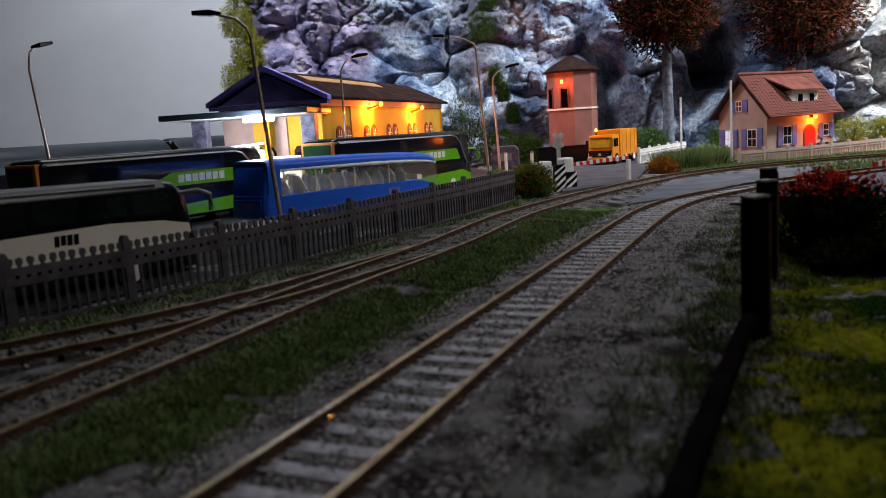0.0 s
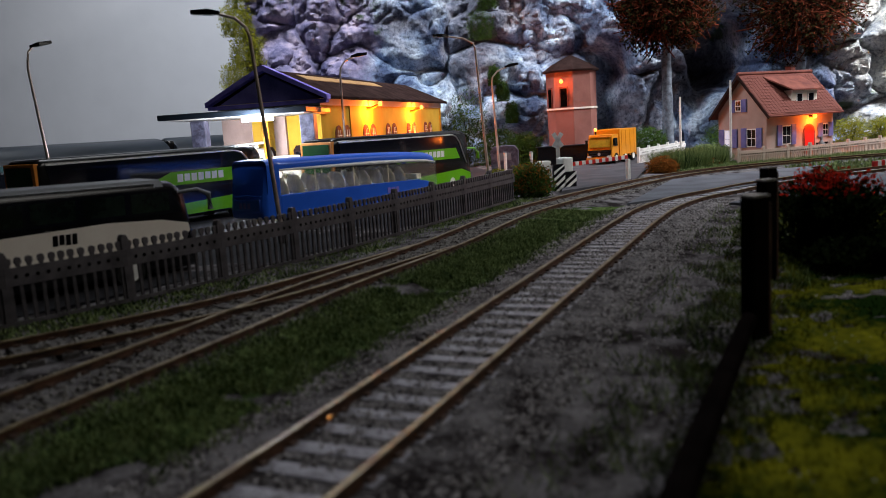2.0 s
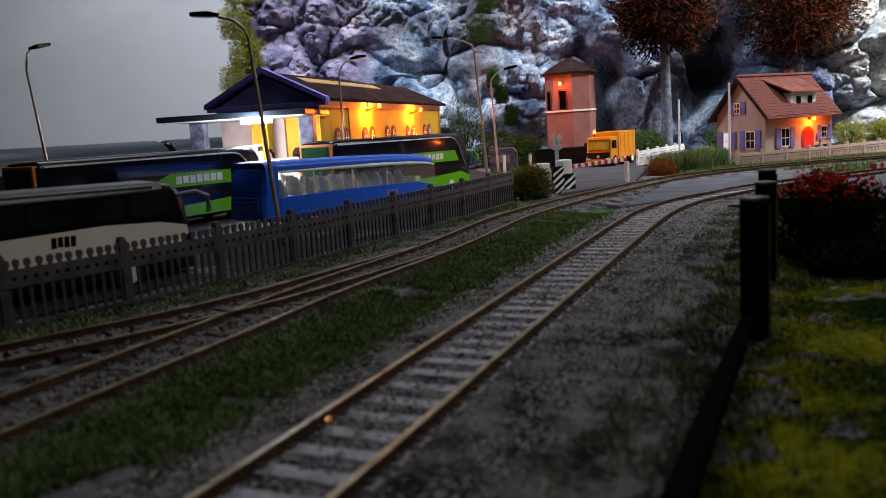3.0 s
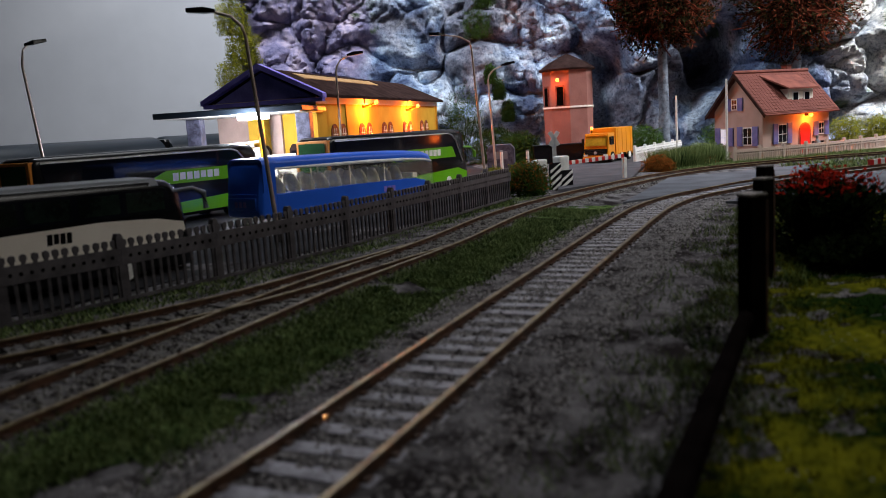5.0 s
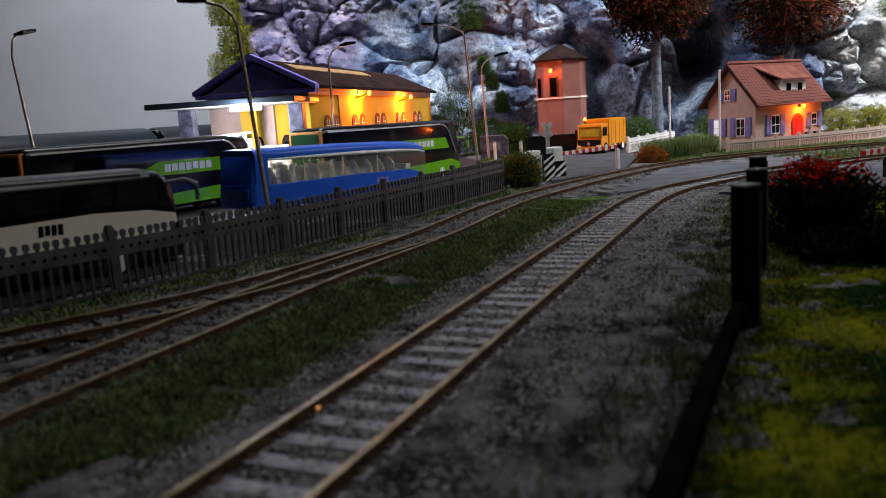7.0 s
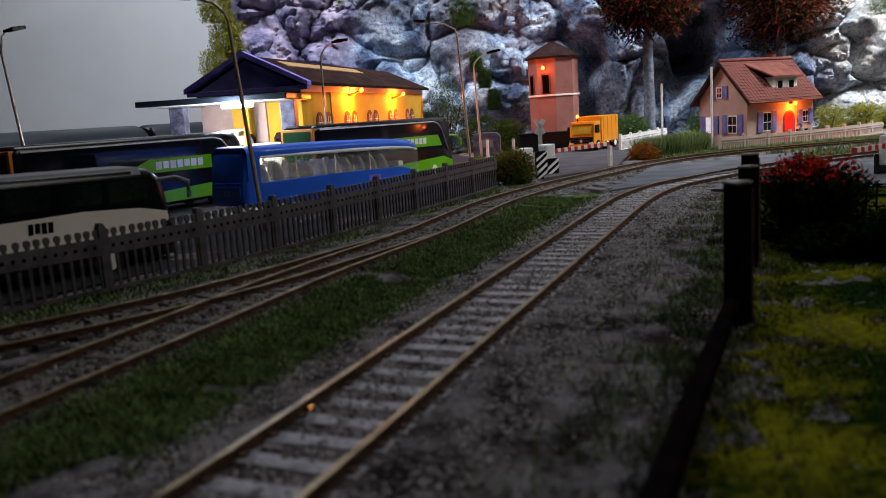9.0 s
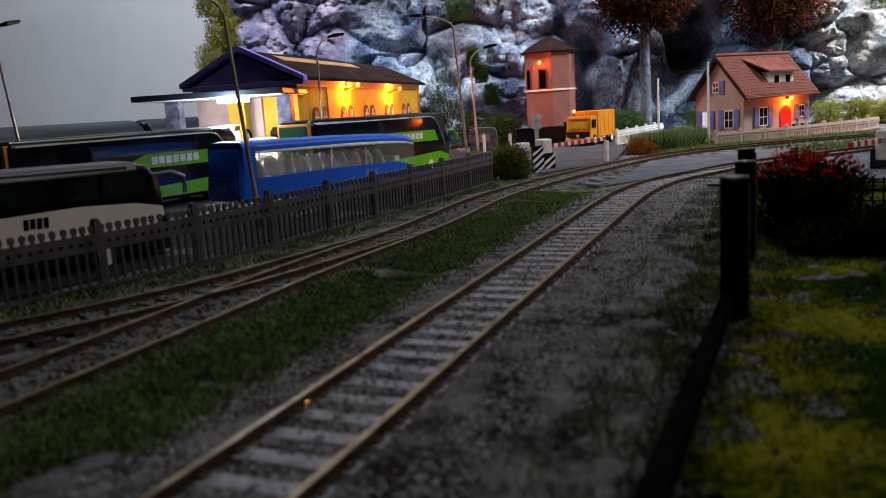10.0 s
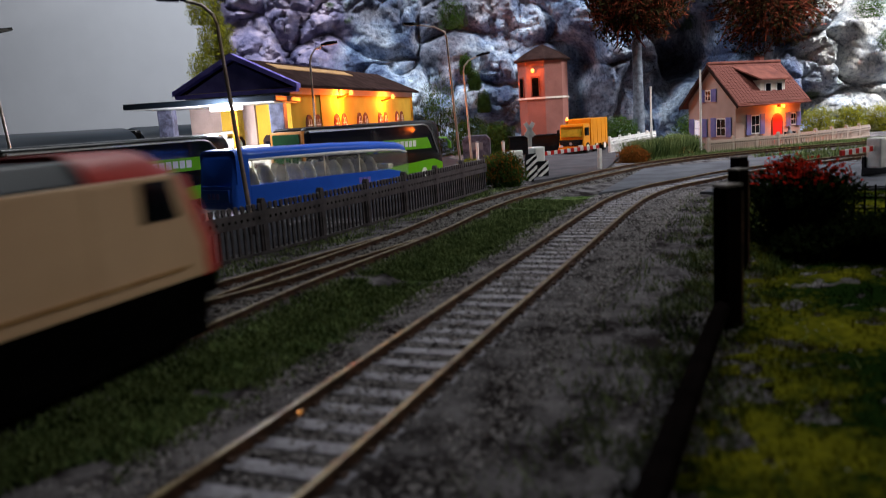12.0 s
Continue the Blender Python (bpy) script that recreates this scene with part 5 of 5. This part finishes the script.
fence_along([(15.8, 64.2), (19.0, 69.0), (22.6, 74.4)], 2.4, 9, 1.25, 1.4, M["white"], "white paling fence panel by the road", "paling_fence", "white fence panels", -0.25)
for n, (x, y, z) in dict(flag=(21.2, 59.0, 6.0), sign=(20.4, 68.5, 5.2)).items():
    p = thing("flagpole", at(x, y, -0.3), "thin white pole on a round foot", "pole", "thin white poles")
    part("pole", tube(nb(), [(0, 0, 0), (0, 0, z)], [0.1, 0.08], 8), M["white"], p)
    part("foot", tube(nb(), [(0, 0, 0), (0, 0, 0.25)], 0.2, 8), M["greytop"], p)

# ---- level crossing ----


def barrier(x, y, rz, boom_tilt, boom_len, n):
    b = thing("level_crossing_barrier", at(x, y, -0.2, 0, 0, rz), "red and white striped barrier boom on white housings", "barrier", "crossing barriers")
    part("housing", box(nb(), -0.15, 0.55, -0.35, 0.35, 0.45, 1.75), M["white"], b, "rounded white housing", bevel=0.08)
    part("counterweight", box(nb(), -1.75, -0.95, -0.3, 0.3, 0.85, 1.65), M["white"], b, "rounded white housing", bevel=0.08)
    for x0, x1, z0, z1 in ((-0.93, -0.18, -0.3, 1.42), (-0.16, 0.62, -0.1, 0.95)):
        board = part("chevron_board", box(nb(), x0, x1, -0.5, -0.352, z0, z1), M["black"], b, "black and white striped board")
        z = z0
        while z + 0.75 < z1 + 0.2:
            part("stripe", plate(nb(), [(x0, min(z, z1 - 0.01)), (x1, min(z + 0.5, z1 - 0.01)), (x1, min(z + 0.68, z1)), (x0, min(z + 0.18, z1))], "y", -0.515, -0.49), M["white"], board, "white diagonal stripe")
            z += 0.38
    for k in range(n):
        w = boom_len / n
        s = part("boom_segment", box(nb(), 0.45 + k * w, 0.45 + (k + 1) * w, -0.06, 0.06, 1.2, 1.42), M["red"] if k % 2 else M["white"], b)
        s.matrix_local = Matrix.Translation((0.4 * S, 0, 1.1 * S)) @ pose(0, 0, 0, 0, boom_tilt) @ Matrix.Translation((-0.4 * S, 0, -1.1 * S))
    if n > 12:
        part("rest_post", box(nb(), 0.4 + boom_len, 0.6 + boom_len, -0.1, 0.1, -0.2, 1.3), M["white"], b)


barrier(7.05, 46.6, 28, -1.5, 4.4, 18)
barrier(20.6, 35.1, 206, 1, 2.3, 10)


def crossbuck(x, y):
    c = thing("crossing_sign", at(x, y, -0.2, 0, 0, -5), "white cross-shaped level crossing sign on a post", "sign")
    part("post", box(nb(), -0.12, 0.12, -0.1, 0.1, 0, 2.9), M["white"], c)
    for s in (-1, 1):
        part("arm", box(nb(), -0.5, 0.5, -0.16, -0.102, -0.13, 0.13), M["white"], c).matrix_local = at(0, 0, 2.65, 0, 58 * s)


crossbuck(7.5, 51.0)

# ---- greenery ----


def leaf_cloud(count, centre, radii, size, rng, flat=0.0, shell=0.5, slim=0.6):
    verts, faces = [], []
    while len(faces) < count:
        d = Vector((rng.gauss(0, 1), rng.gauss(0, 1), rng.gauss(0, 1))).normalized()
        lump = 1.0 + 0.28 * noise.noise(d * 2.3 + Vector(centre)) + 0.12 * noise.noise(d * 6 + Vector(centre))
        r = lump * (shell + (1 - shell) * rng.random()) if rng.random() < 0.8 else lump * rng.random()
        p = Vector(centre) + Vector((d.x * radii[0], d.y * radii[1], d.z * radii[2])) * r
        if p.z < flat:
            continue
        a = Vector((rng.gauss(0, 1), rng.gauss(0, 1), rng.gauss(0, 1))).normalized()
        c = a.orthogonal().normalized()
        s = size * rng.uniform(0.5, 1.4)
        b = len(verts)
        verts += [(p + a * s) * S, (p + c * s * slim) * S, (p - a * s) * S, (p - c * s * slim) * S]
        faces.append((b, b + 1, b + 2, b + 3))
    return verts, faces


def foliage(name, owner, verts, faces, material, label=""):
    me = bpy.data.meshes.new(name)
    me.from_pydata([tuple(v) for v in verts], [], faces)
    me.materials.append(material)
    ob = new(name, me)
    ob.parent = owner
    return tagged(ob, label)


def tree(x, y, trunk_h, crown_z, radius, seed, label):
    rng = random.Random(seed)
    t = thing("tree", at(x, y, -0.3), label, "tree", "dark red trees")
    part("trunk", tube(nb(), [(0, 0, 0), (0.05, 0, trunk_h * 0.5), (0, 0.05, trunk_h), (0.1, 0, crown_z)], [0.62, 0.5, 0.46, 0.2], 12), M["bark"], t, smooth=True)
    limbs = nb()
    for k in range(620):
        d = Vector((rng.gauss(0, 1), rng.gauss(0, 1), rng.gauss(0, 0.9))).normalized()
        a = Vector((0, 0, crown_z)) + d * radius * rng.uniform(0.15, 0.7)
        q = a + (d + 0.6 * Vector((rng.gauss(0, 1), rng.gauss(0, 1), rng.gauss(0, 1)))).normalized() * radius * rng.uniform(0.2, 0.5)
        tube(limbs, [a, (a + q) / 2 + 0.1 * radius * Vector((rng.gauss(0, 1), rng.gauss(0, 1), rng.gauss(0, 1))) * 0.5, q], [0.10, 0.085, 0.04], 4, False)
    part("branchwork", limbs, M["twig"], t, "reddish twiggy branches")
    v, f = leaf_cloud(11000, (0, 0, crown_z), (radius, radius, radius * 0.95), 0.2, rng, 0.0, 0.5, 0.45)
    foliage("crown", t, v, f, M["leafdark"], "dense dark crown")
    v, f = leaf_cloud(6500, (0, 0, crown_z), (radius, radius, radius * 0.95), 0.2, rng, 0.0, 0.5, 0.3)
    foliage("red_leaves", t, v, f, M["twig"], "red-brown leaves")


tree(22.0, 78, 9.0, 14.2, 5.2, 3, "bare-trunked tree with a dark red-brown crown")
tree(37.8, 85, 8.5, 14.2, 6.4, 8, "dark red-brown round-crowned tree behind the house")


def bush(name, x, y, z, rx, ry, rz, material, label, seed, count=1500, size=0.12, extra=None, stemmed=True):
    rng = random.Random(seed)
    b = thing(name, at(x, y, z), label, "bush")
    v, f = leaf_cloud(count * 4, (0, 0, rz * 0.4), (rx, ry, rz * 0.75), size * 0.62, rng, 0.0, 0.5, 0.3)
    foliage("foliage", b, v, f, material)
    if extra:
        v, f = leaf_cloud(count, (0, 0, rz * 0.5), (rx, ry, rz * 0.72), size * 0.62, rng, rz * (0.72 if size < 0.1 else 0.2), 0.5, 0.3)
        foliage("tip_foliage", b, v, f, extra)
    if not stemmed:
        return
    stems = nb()
    for k in range(8):
        a = rng.uniform(0, 6.28)
        tube(stems, [(0, 0, -0.1), (rx * 0.5 * math.cos(a), ry * 0.5 * math.sin(a), rz * 0.7)], [0.05, 0.02], 5)
    part("stem", stems, M["darkwood"], b)




def leafy_shrub(x, y, z, spread, height, label, seed, sprigs=190, red_from=0.70):
    """Arching sprigs from one root, each set with pointed leaves; the top ones are red."""
    rng = random.Random(seed)
    b = thing("shrub", at(x, y, z), label, "bush")
    stems, green, red = nb(), ([], []), ([], [])
    for k in range(sprigs):
        a, out = rng.uniform(0, 6.283), rng.random() ** 0.6
        tip = Vector((spread * out * math.cos(a), spread * 0.9 * out * math.sin(a), height * (1.0 - 0.30 * out ** 2) * (rng.uniform(0.82, 1.04) if rng.random() < 0.7 else rng.uniform(0.25, 0.8))))
        mid = Vector((tip.x * 0.45, tip.y * 0.45, tip.z * 0.62))
        tube(stems, [(0, 0, 0), mid, tip], [0.04, 0.025, 0.008], 4, False)
        for j in range(84):
            u = rng.uniform(0.18, 1.0)
            p = mid * (2 * u * (1 - u)) + tip * (u * u) + 0.10 * Vector((rng.gauss(0, 1), rng.gauss(0, 1), rng.gauss(0, 1)))
            d = (tip.normalized() * 0.5 + Vector((rng.gauss(0, 1), rng.gauss(0, 1), rng.gauss(0, 0.8)))).normalized()
            side = d.orthogonal().normalized() * 0.045
            size = rng.uniform(0.09, 0.2)
            # Lower leaves are near-black green: the shrub's shaded front put into the colour.
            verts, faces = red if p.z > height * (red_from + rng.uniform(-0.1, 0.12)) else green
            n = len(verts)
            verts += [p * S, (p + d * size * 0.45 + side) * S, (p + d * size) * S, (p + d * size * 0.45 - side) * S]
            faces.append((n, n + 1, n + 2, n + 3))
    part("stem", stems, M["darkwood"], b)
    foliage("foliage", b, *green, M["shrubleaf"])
    foliage("tip_foliage", b, *red, M["leafred"], "red young leaves")


leafy_shrub(10.25, 21.2, -0.5, 1.75, 2.5, "dark shrub with red leaf tips on the bank", 1, 190, 0.82)
# Low shrubs; their near-black leaves also fill the shade on the bank.
leafy_shrub(11.3, 19.2, -0.5, 1.35, 1.25, "low dark green shrub on the bank", 2, 90, 1.5)
leafy_shrub(9.7, 19.6, -0.5, 0.8, 0.85, "small dark green shrub below the red-tipped one", 6, 50, 1.5)
bush("shrub", 4.9, 43.3, -0.3, 1.25, 1.0, 1.6, M["shrub"], "green and rusty shrub at the end of the fence", 3, 1500, 0.14, M["rust"])
bush("shrub", 14.9, 54.2, -0.3, 1.1, 1.0, 1.0, M["rust"], "rusty orange shrub by the crossing", 4, 1300, 0.13)
bush("shrub", 17.3, 56.6, -0.3, 2.2, 1.4, 0.95, M["grass"], "green and rusty shrub beside the garden fence", 5, 2400, 0.14, M["rust"])
bush("shrub", 19.8, 59.6, -0.3, 1.8, 1.4, 1.35, M["grass"], "green shrub beside the house", 6, 1800, 0.14)
for k, x in enumerate((36.5, 39.6, 42.6, 45.5)):
    bush("hedge_bush", x, 72.0 + 0.2 * k, -0.3, 1.7, 1.2, 2.3, M["hedge"], "yellow-green trimmed hedge bush behind the house", 20 + k, 1500, 0.16)
for k, (x, y, r, h) in enumerate(((2.8, 80, 2.6, 6.5), (6.0, 78, 2.4, 3.2), (8.2, 76, 1.8, 2.6), (28.0, 76, 3.2, 2.6), (19.5, 77, 2.4, 2.4))):
    bush("shrub", x, y, -0.3, r, r * 0.7, h, M["shrub"], "dark green shrub at the foot of the cliff", 40 + k, 1500, 0.2)
for k, (x, y) in enumerate(((3.6, 50.5), (5.2, 52.5), (6.6, 55.0))):
    bush("flowering_shrub", x, y, -0.4, 1.0, 0.8, 1.2, M["hedge"], "low yellow-green shrub by the yard exit", 60 + k, 700, 0.12)
for k, (x, z) in enumerate(((-19.6, 20.0), (-20.2, 16.5), (-19.4, 13.4), (-20.6, 10.6))):
    bush("creeper", x, 87.0, z - 2.2, 1.9, 1.0, 3.4, M["hedge"], "yellow-green creeper hanging on the cliff edge", 80 + k, 1200, 0.2, None, False)

for k, (x, z, rx, h) in enumerate(((5.1, 12.2, 1.6, 3.0), (5.9, 15.3, 1.2, 2.2), (6.2, 7.6, 0.7, 1.8), (7.0, 5.9, 0.8, 1.9), (7.9, 3.6, 0.8, 2.0), (47.4, 10.6, 1.8, 2.2), (49.5, 7.2, 1.5, 2.0))):
    bush("moss_clump", x, 85.6 - 0.09 * max(0, x - 20), z, rx, 0.9, h, M["shrub"], "dark green moss growing on the cliff", 90 + k, 900, 0.16, None, False)


def shed():
    h = thing("stone_shed", at(5.4, 66.5, -0.4, 0, 0, -8), "small grey stone shed with a pale panel", "shed")
    part("wall", plate(nb(), [(-1.1, 0), (1.1, 0), (1.1, 1.9), (0.8, 2.25), (-0.8, 2.25), (-1.1, 1.9)], "y", -0.8, 0.8), M["pillar"], h, bevel=0.05)
    part("panel", box(nb(), -0.6, 0.55, -0.84, -0.79, 1.1, 1.7), M["greyroof"], h, "pale panel")
    w = thing("low_wall", at(11.2, 71.5, -0.4, 0, 0, 4), "dark low wall before the tower", "wall")
    part("wall", box(nb(), -2.6, 2.6, -0.3, 0.3, 0, 1.75), M["black"], w, bevel=0.05)
    part("coping", box(nb(), -2.65, 2.65, -0.36, 0.36, 1.752, 1.82), M["navy"], w)
    for x, y in ((4.9, 60.0), (6.6, 58.0)):
        b = thing("bollard", at(x, y, -0.4), "small white bollard by the road", "bollard", "white bollards")
        part("shaft", tube(nb(), [(0, 0, 0), (0, 0, 1.9)], 0.11, 8), M["white"], b)
        part("cap", tube(nb(), [(0, 0, 1.9), (0, 0, 2.0)], [0.14, 0.08], 8), M["greyroof"], b)


shed()
# Copper bead added to make the orange lamp glint on this rail.
joiner = thing("rail_glint_bead", at(-1.585, 10.66, -0.03, 0, 0, 64), "polished copper bead added for an orange glint on the rail", "rail joiner")
part("sleeve", tube(nb(), [(-0.09, 0.02, 0), (-0.05, 0.02, 0.01), (0.05, 0.02, 0.01), (0.09, 0.02, 0)], [0.02, 0.04, 0.04, 0.02], 10), mat("polished_copper", (0.95, 0.42, 0.12), 0.18, 1.0, (0.9, 0.36, 0.1), 3, 30, 0.0), joiner, smooth=True)


def lattice_fence():
    f = thing("lattice_fence", at(13.0, 26.6, -0.3, 0, 0, -36), "low dark lattice fence behind the red shrub", "fence")
    for k in range(15):
        part("upright", box(nb(), k * 0.3 - 0.025, k * 0.3 + 0.025, -0.025, 0.025, 0, 1.0), M["darkwood"], f)
    for z in (0.2, 0.55, 0.9):
        part("crossbar", box(nb(), 0, 4.2, -0.035, -0.0255, z, z + 0.05), M["darkwood"], f)


lattice_fence()


def verge(rng):
    """Loose grit and pebbles between the single track and the bank fence."""
    p = LINE_A[int(rng.random() * len(LINE_A))]
    if p.y < 4 or p.y > 34:
        return None
    o = rng.uniform(1.6, 6.5) if rng.random() < 0.75 else -rng.uniform(1.5, 3.2)
    a = rng.uniform(-0.5, 0.5)
    x, y = p.x + 0.91 * o + 0.41 * a, p.y - 0.41 * o + 0.91 * a
    return x, y, ground_height(x, y) - 0.01


sparse(10000, verge, 0.035, "loose grey-brown grit beside the single track")


def pale_verge(rng):
    """A strip of pale pebbles beyond the curving track, before the garden."""
    p = LINE_B[int(rng.random() * len(LINE_B))]
    if p.x < 15 or p.x > 36:
        return None
    return p.x + rng.uniform(-0.5, 0.5), p.y + rng.gauss(2.0, 0.35), -0.26


scatter_stones("pebbles", 3000, pale_verge, 0.06, M["cream"], "pale pebbles along the garden verge")

# ---- train ----
TRAIN_L = 15.5


def locomotive():
    L, W = TRAIN_L, 2.9
    t = thing("locomotive", at(-12, -10, 0), "beige electric locomotive with red cab ends", "locomotive")
    part("body", plate(nb(), [(-L / 2 + 0.62, 1.15), (L / 2 - 0.62, 1.15), (L / 2 - 0.66, 1.75), (L / 2 - 1.25, 3.05), (-L / 2 + 1.25, 3.05), (-L / 2 + 0.66, 1.75)], "y", -W / 2, W / 2), M["loco_beige"], t, bevel=0.05)
    part("roof", plate(nb(), [(-W / 2 + 0.1, 3.054), (W / 2 - 0.1, 3.054), (W / 2 - 0.45, 3.42), (-W / 2 + 0.45, 3.42)], "x", -L / 2 + 3.2, L / 2 - 3.2), M["navy"], t, "dark blue-grey roof", bevel=0.05)
    for s in (-1, 1):
        ends = []
        for ahead, narrow in ((0.0, 0.02), (0.36, 0.06), (0.54, 0.16), (0.64, 0.40)):
            w, shrink = W / 2 - narrow, narrow * 0.5
            ends.append([(s * (L / 2 - back_off + ahead - 0.02), y, z) for back_off, y, z in ((0.62, -w, 1.12 + shrink), (0.62, w, 1.12 + shrink), (0.66, w, 1.75), (1.25, w - 0.05, 3.03 - shrink), (1.25, -w + 0.05, 3.03 - shrink), (0.66, -w, 1.75))])
        c = part("cab_end", loft(nb(), ends), M["loco_red"], t, "red raked cab end", smooth=True)
        part("windscreen", loft(nb(), [[(s * (L / 2 - 0.17 - 0.45 * (z - 1.75) + o), y, z) for y, z in ((-1.0, 2.05), (1.0, 2.05), (0.95, 2.8), (-0.95, 2.8))] for o in (0.05, 0.20)]), M["busglass"], c, "dark raked windscreen")
        part("cab_roof", loft(nb(), [[(s * (L / 2 - x), y * k, z) for y, z in ((-W / 2 + 0.06, 3.056), (W / 2 - 0.06, 3.056), (W / 2 - 0.22, 3.32 - d), (W / 2 - 0.6, 3.52 - d), (-W / 2 + 0.6, 3.52 - d), (-W / 2 + 0.22, 3.32 - d))] for x, k, d in ((3.19, 1.0, 0.0), (1.7, 1.0, 0.02), (1.3, 0.97, 0.10), (1.05, 0.92, 0.22))]), M["loco_red"], t, "red cab roof", smooth=True)
        for y in (-1, 1):
            part("cab_window", plate(nb(), [(s * (L / 2 - 2.2), 2.3), (s * (L / 2 - 1.3), 2.3), (s * (L / 2 - 1.5), 2.96), (s * (L / 2 - 2.2), 2.96)], "y", y * (W / 2) - 0.03, y * (W / 2) + 0.025), M["busglass"], c, "dark cab side window")
            part("cab_door", box(nb(), s * (L / 2 - 3.0) - 0.35, s * (L / 2 - 3.0) + 0.35, y * (W / 2) - 0.02, y * (W / 2) + 0.015, 1.32, 2.98), M["loco_beige"], c, bevel=0.01)
        part("buffer_beam", box(nb(), s * (L / 2 - 0.15) - 0.1, s * (L / 2 - 0.15) + 0.1, -1.25, 1.25, 0.75, 1.08), M["matt_black"], c)
    for y in (-1, 1):
        part("sill", box(nb(), -L / 2 + 1.2, L / 2 - 1.2, y * (W / 2) - 0.03, y * (W / 2) + 0.02, 1.36, 1.42), M["amber"], t, "brown sill line")
    for x in (-1.7, 1.7):
        part("equipment_box", box(nb(), x - 1.2, x + 1.2, -1.38, 1.38, 0.12, 0.418), M["matt_black"], t, bevel=0.04)
    part("underframe", box(nb(), -L / 2 + 0.6, L / 2 - 0.6, -1.4, 1.4, 0.42, 1.145), M["matt_black"], t)
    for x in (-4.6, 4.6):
        b = part("bogie", box(nb(), x - 2.5, x + 2.5, -1.42, 1.42, 0.1, 0.418), M["matt_black"], t, bevel=0.04)
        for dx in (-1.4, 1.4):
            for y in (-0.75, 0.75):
                part("wheel", tube(nb(), [(x + dx, y - 0.07, 0.5), (x + dx, y + 0.07, 0.5)], 0.5, 18), M["matt_black"], b)
    return t


loco = locomotive()


def line_pose(s):
    """The locomotive's pose with its middle s metres along the curving track."""
    def point(d):
        k = min(max(d / 0.66, 0), len(LINE_B) - 2)
        i = int(k)
        return LINE_B[i] + (LINE_B[i + 1] - LINE_B[i]) * (k - i)
    a, b = point(s - 4.6), point(s + 4.6)
    c = (a + b) / 2
    return at(c.x, c.y, 0.0, 0, 0, math.degrees(math.atan2(b.y - a.y, b.x - a.x)))


def motions():
    # the nose passes this many metres along the track at 12 s
    end, speed = 75.9 - TRAIN_L / 2, 9.1
    rows = [(0.0, line_pose(9.0)), (7.0, line_pose(9.0))]
    for t in (8.0, 8.5, 9.0, 9.5, 10.0, 10.5, 11.0):
        rows.append((t, line_pose(max(9.0, end - 0.8 - speed * (12.0 - t)))))
    for t, back in ((11.3, 7.6), (11.5, 5.35), (11.6, 3.95), (11.7, 2.8), (11.8, 1.65), (11.9, 0.8), (12.0, 0.0)):
        rows.append((t, line_pose(end - back)))
    walk(loco, rows)


motions()
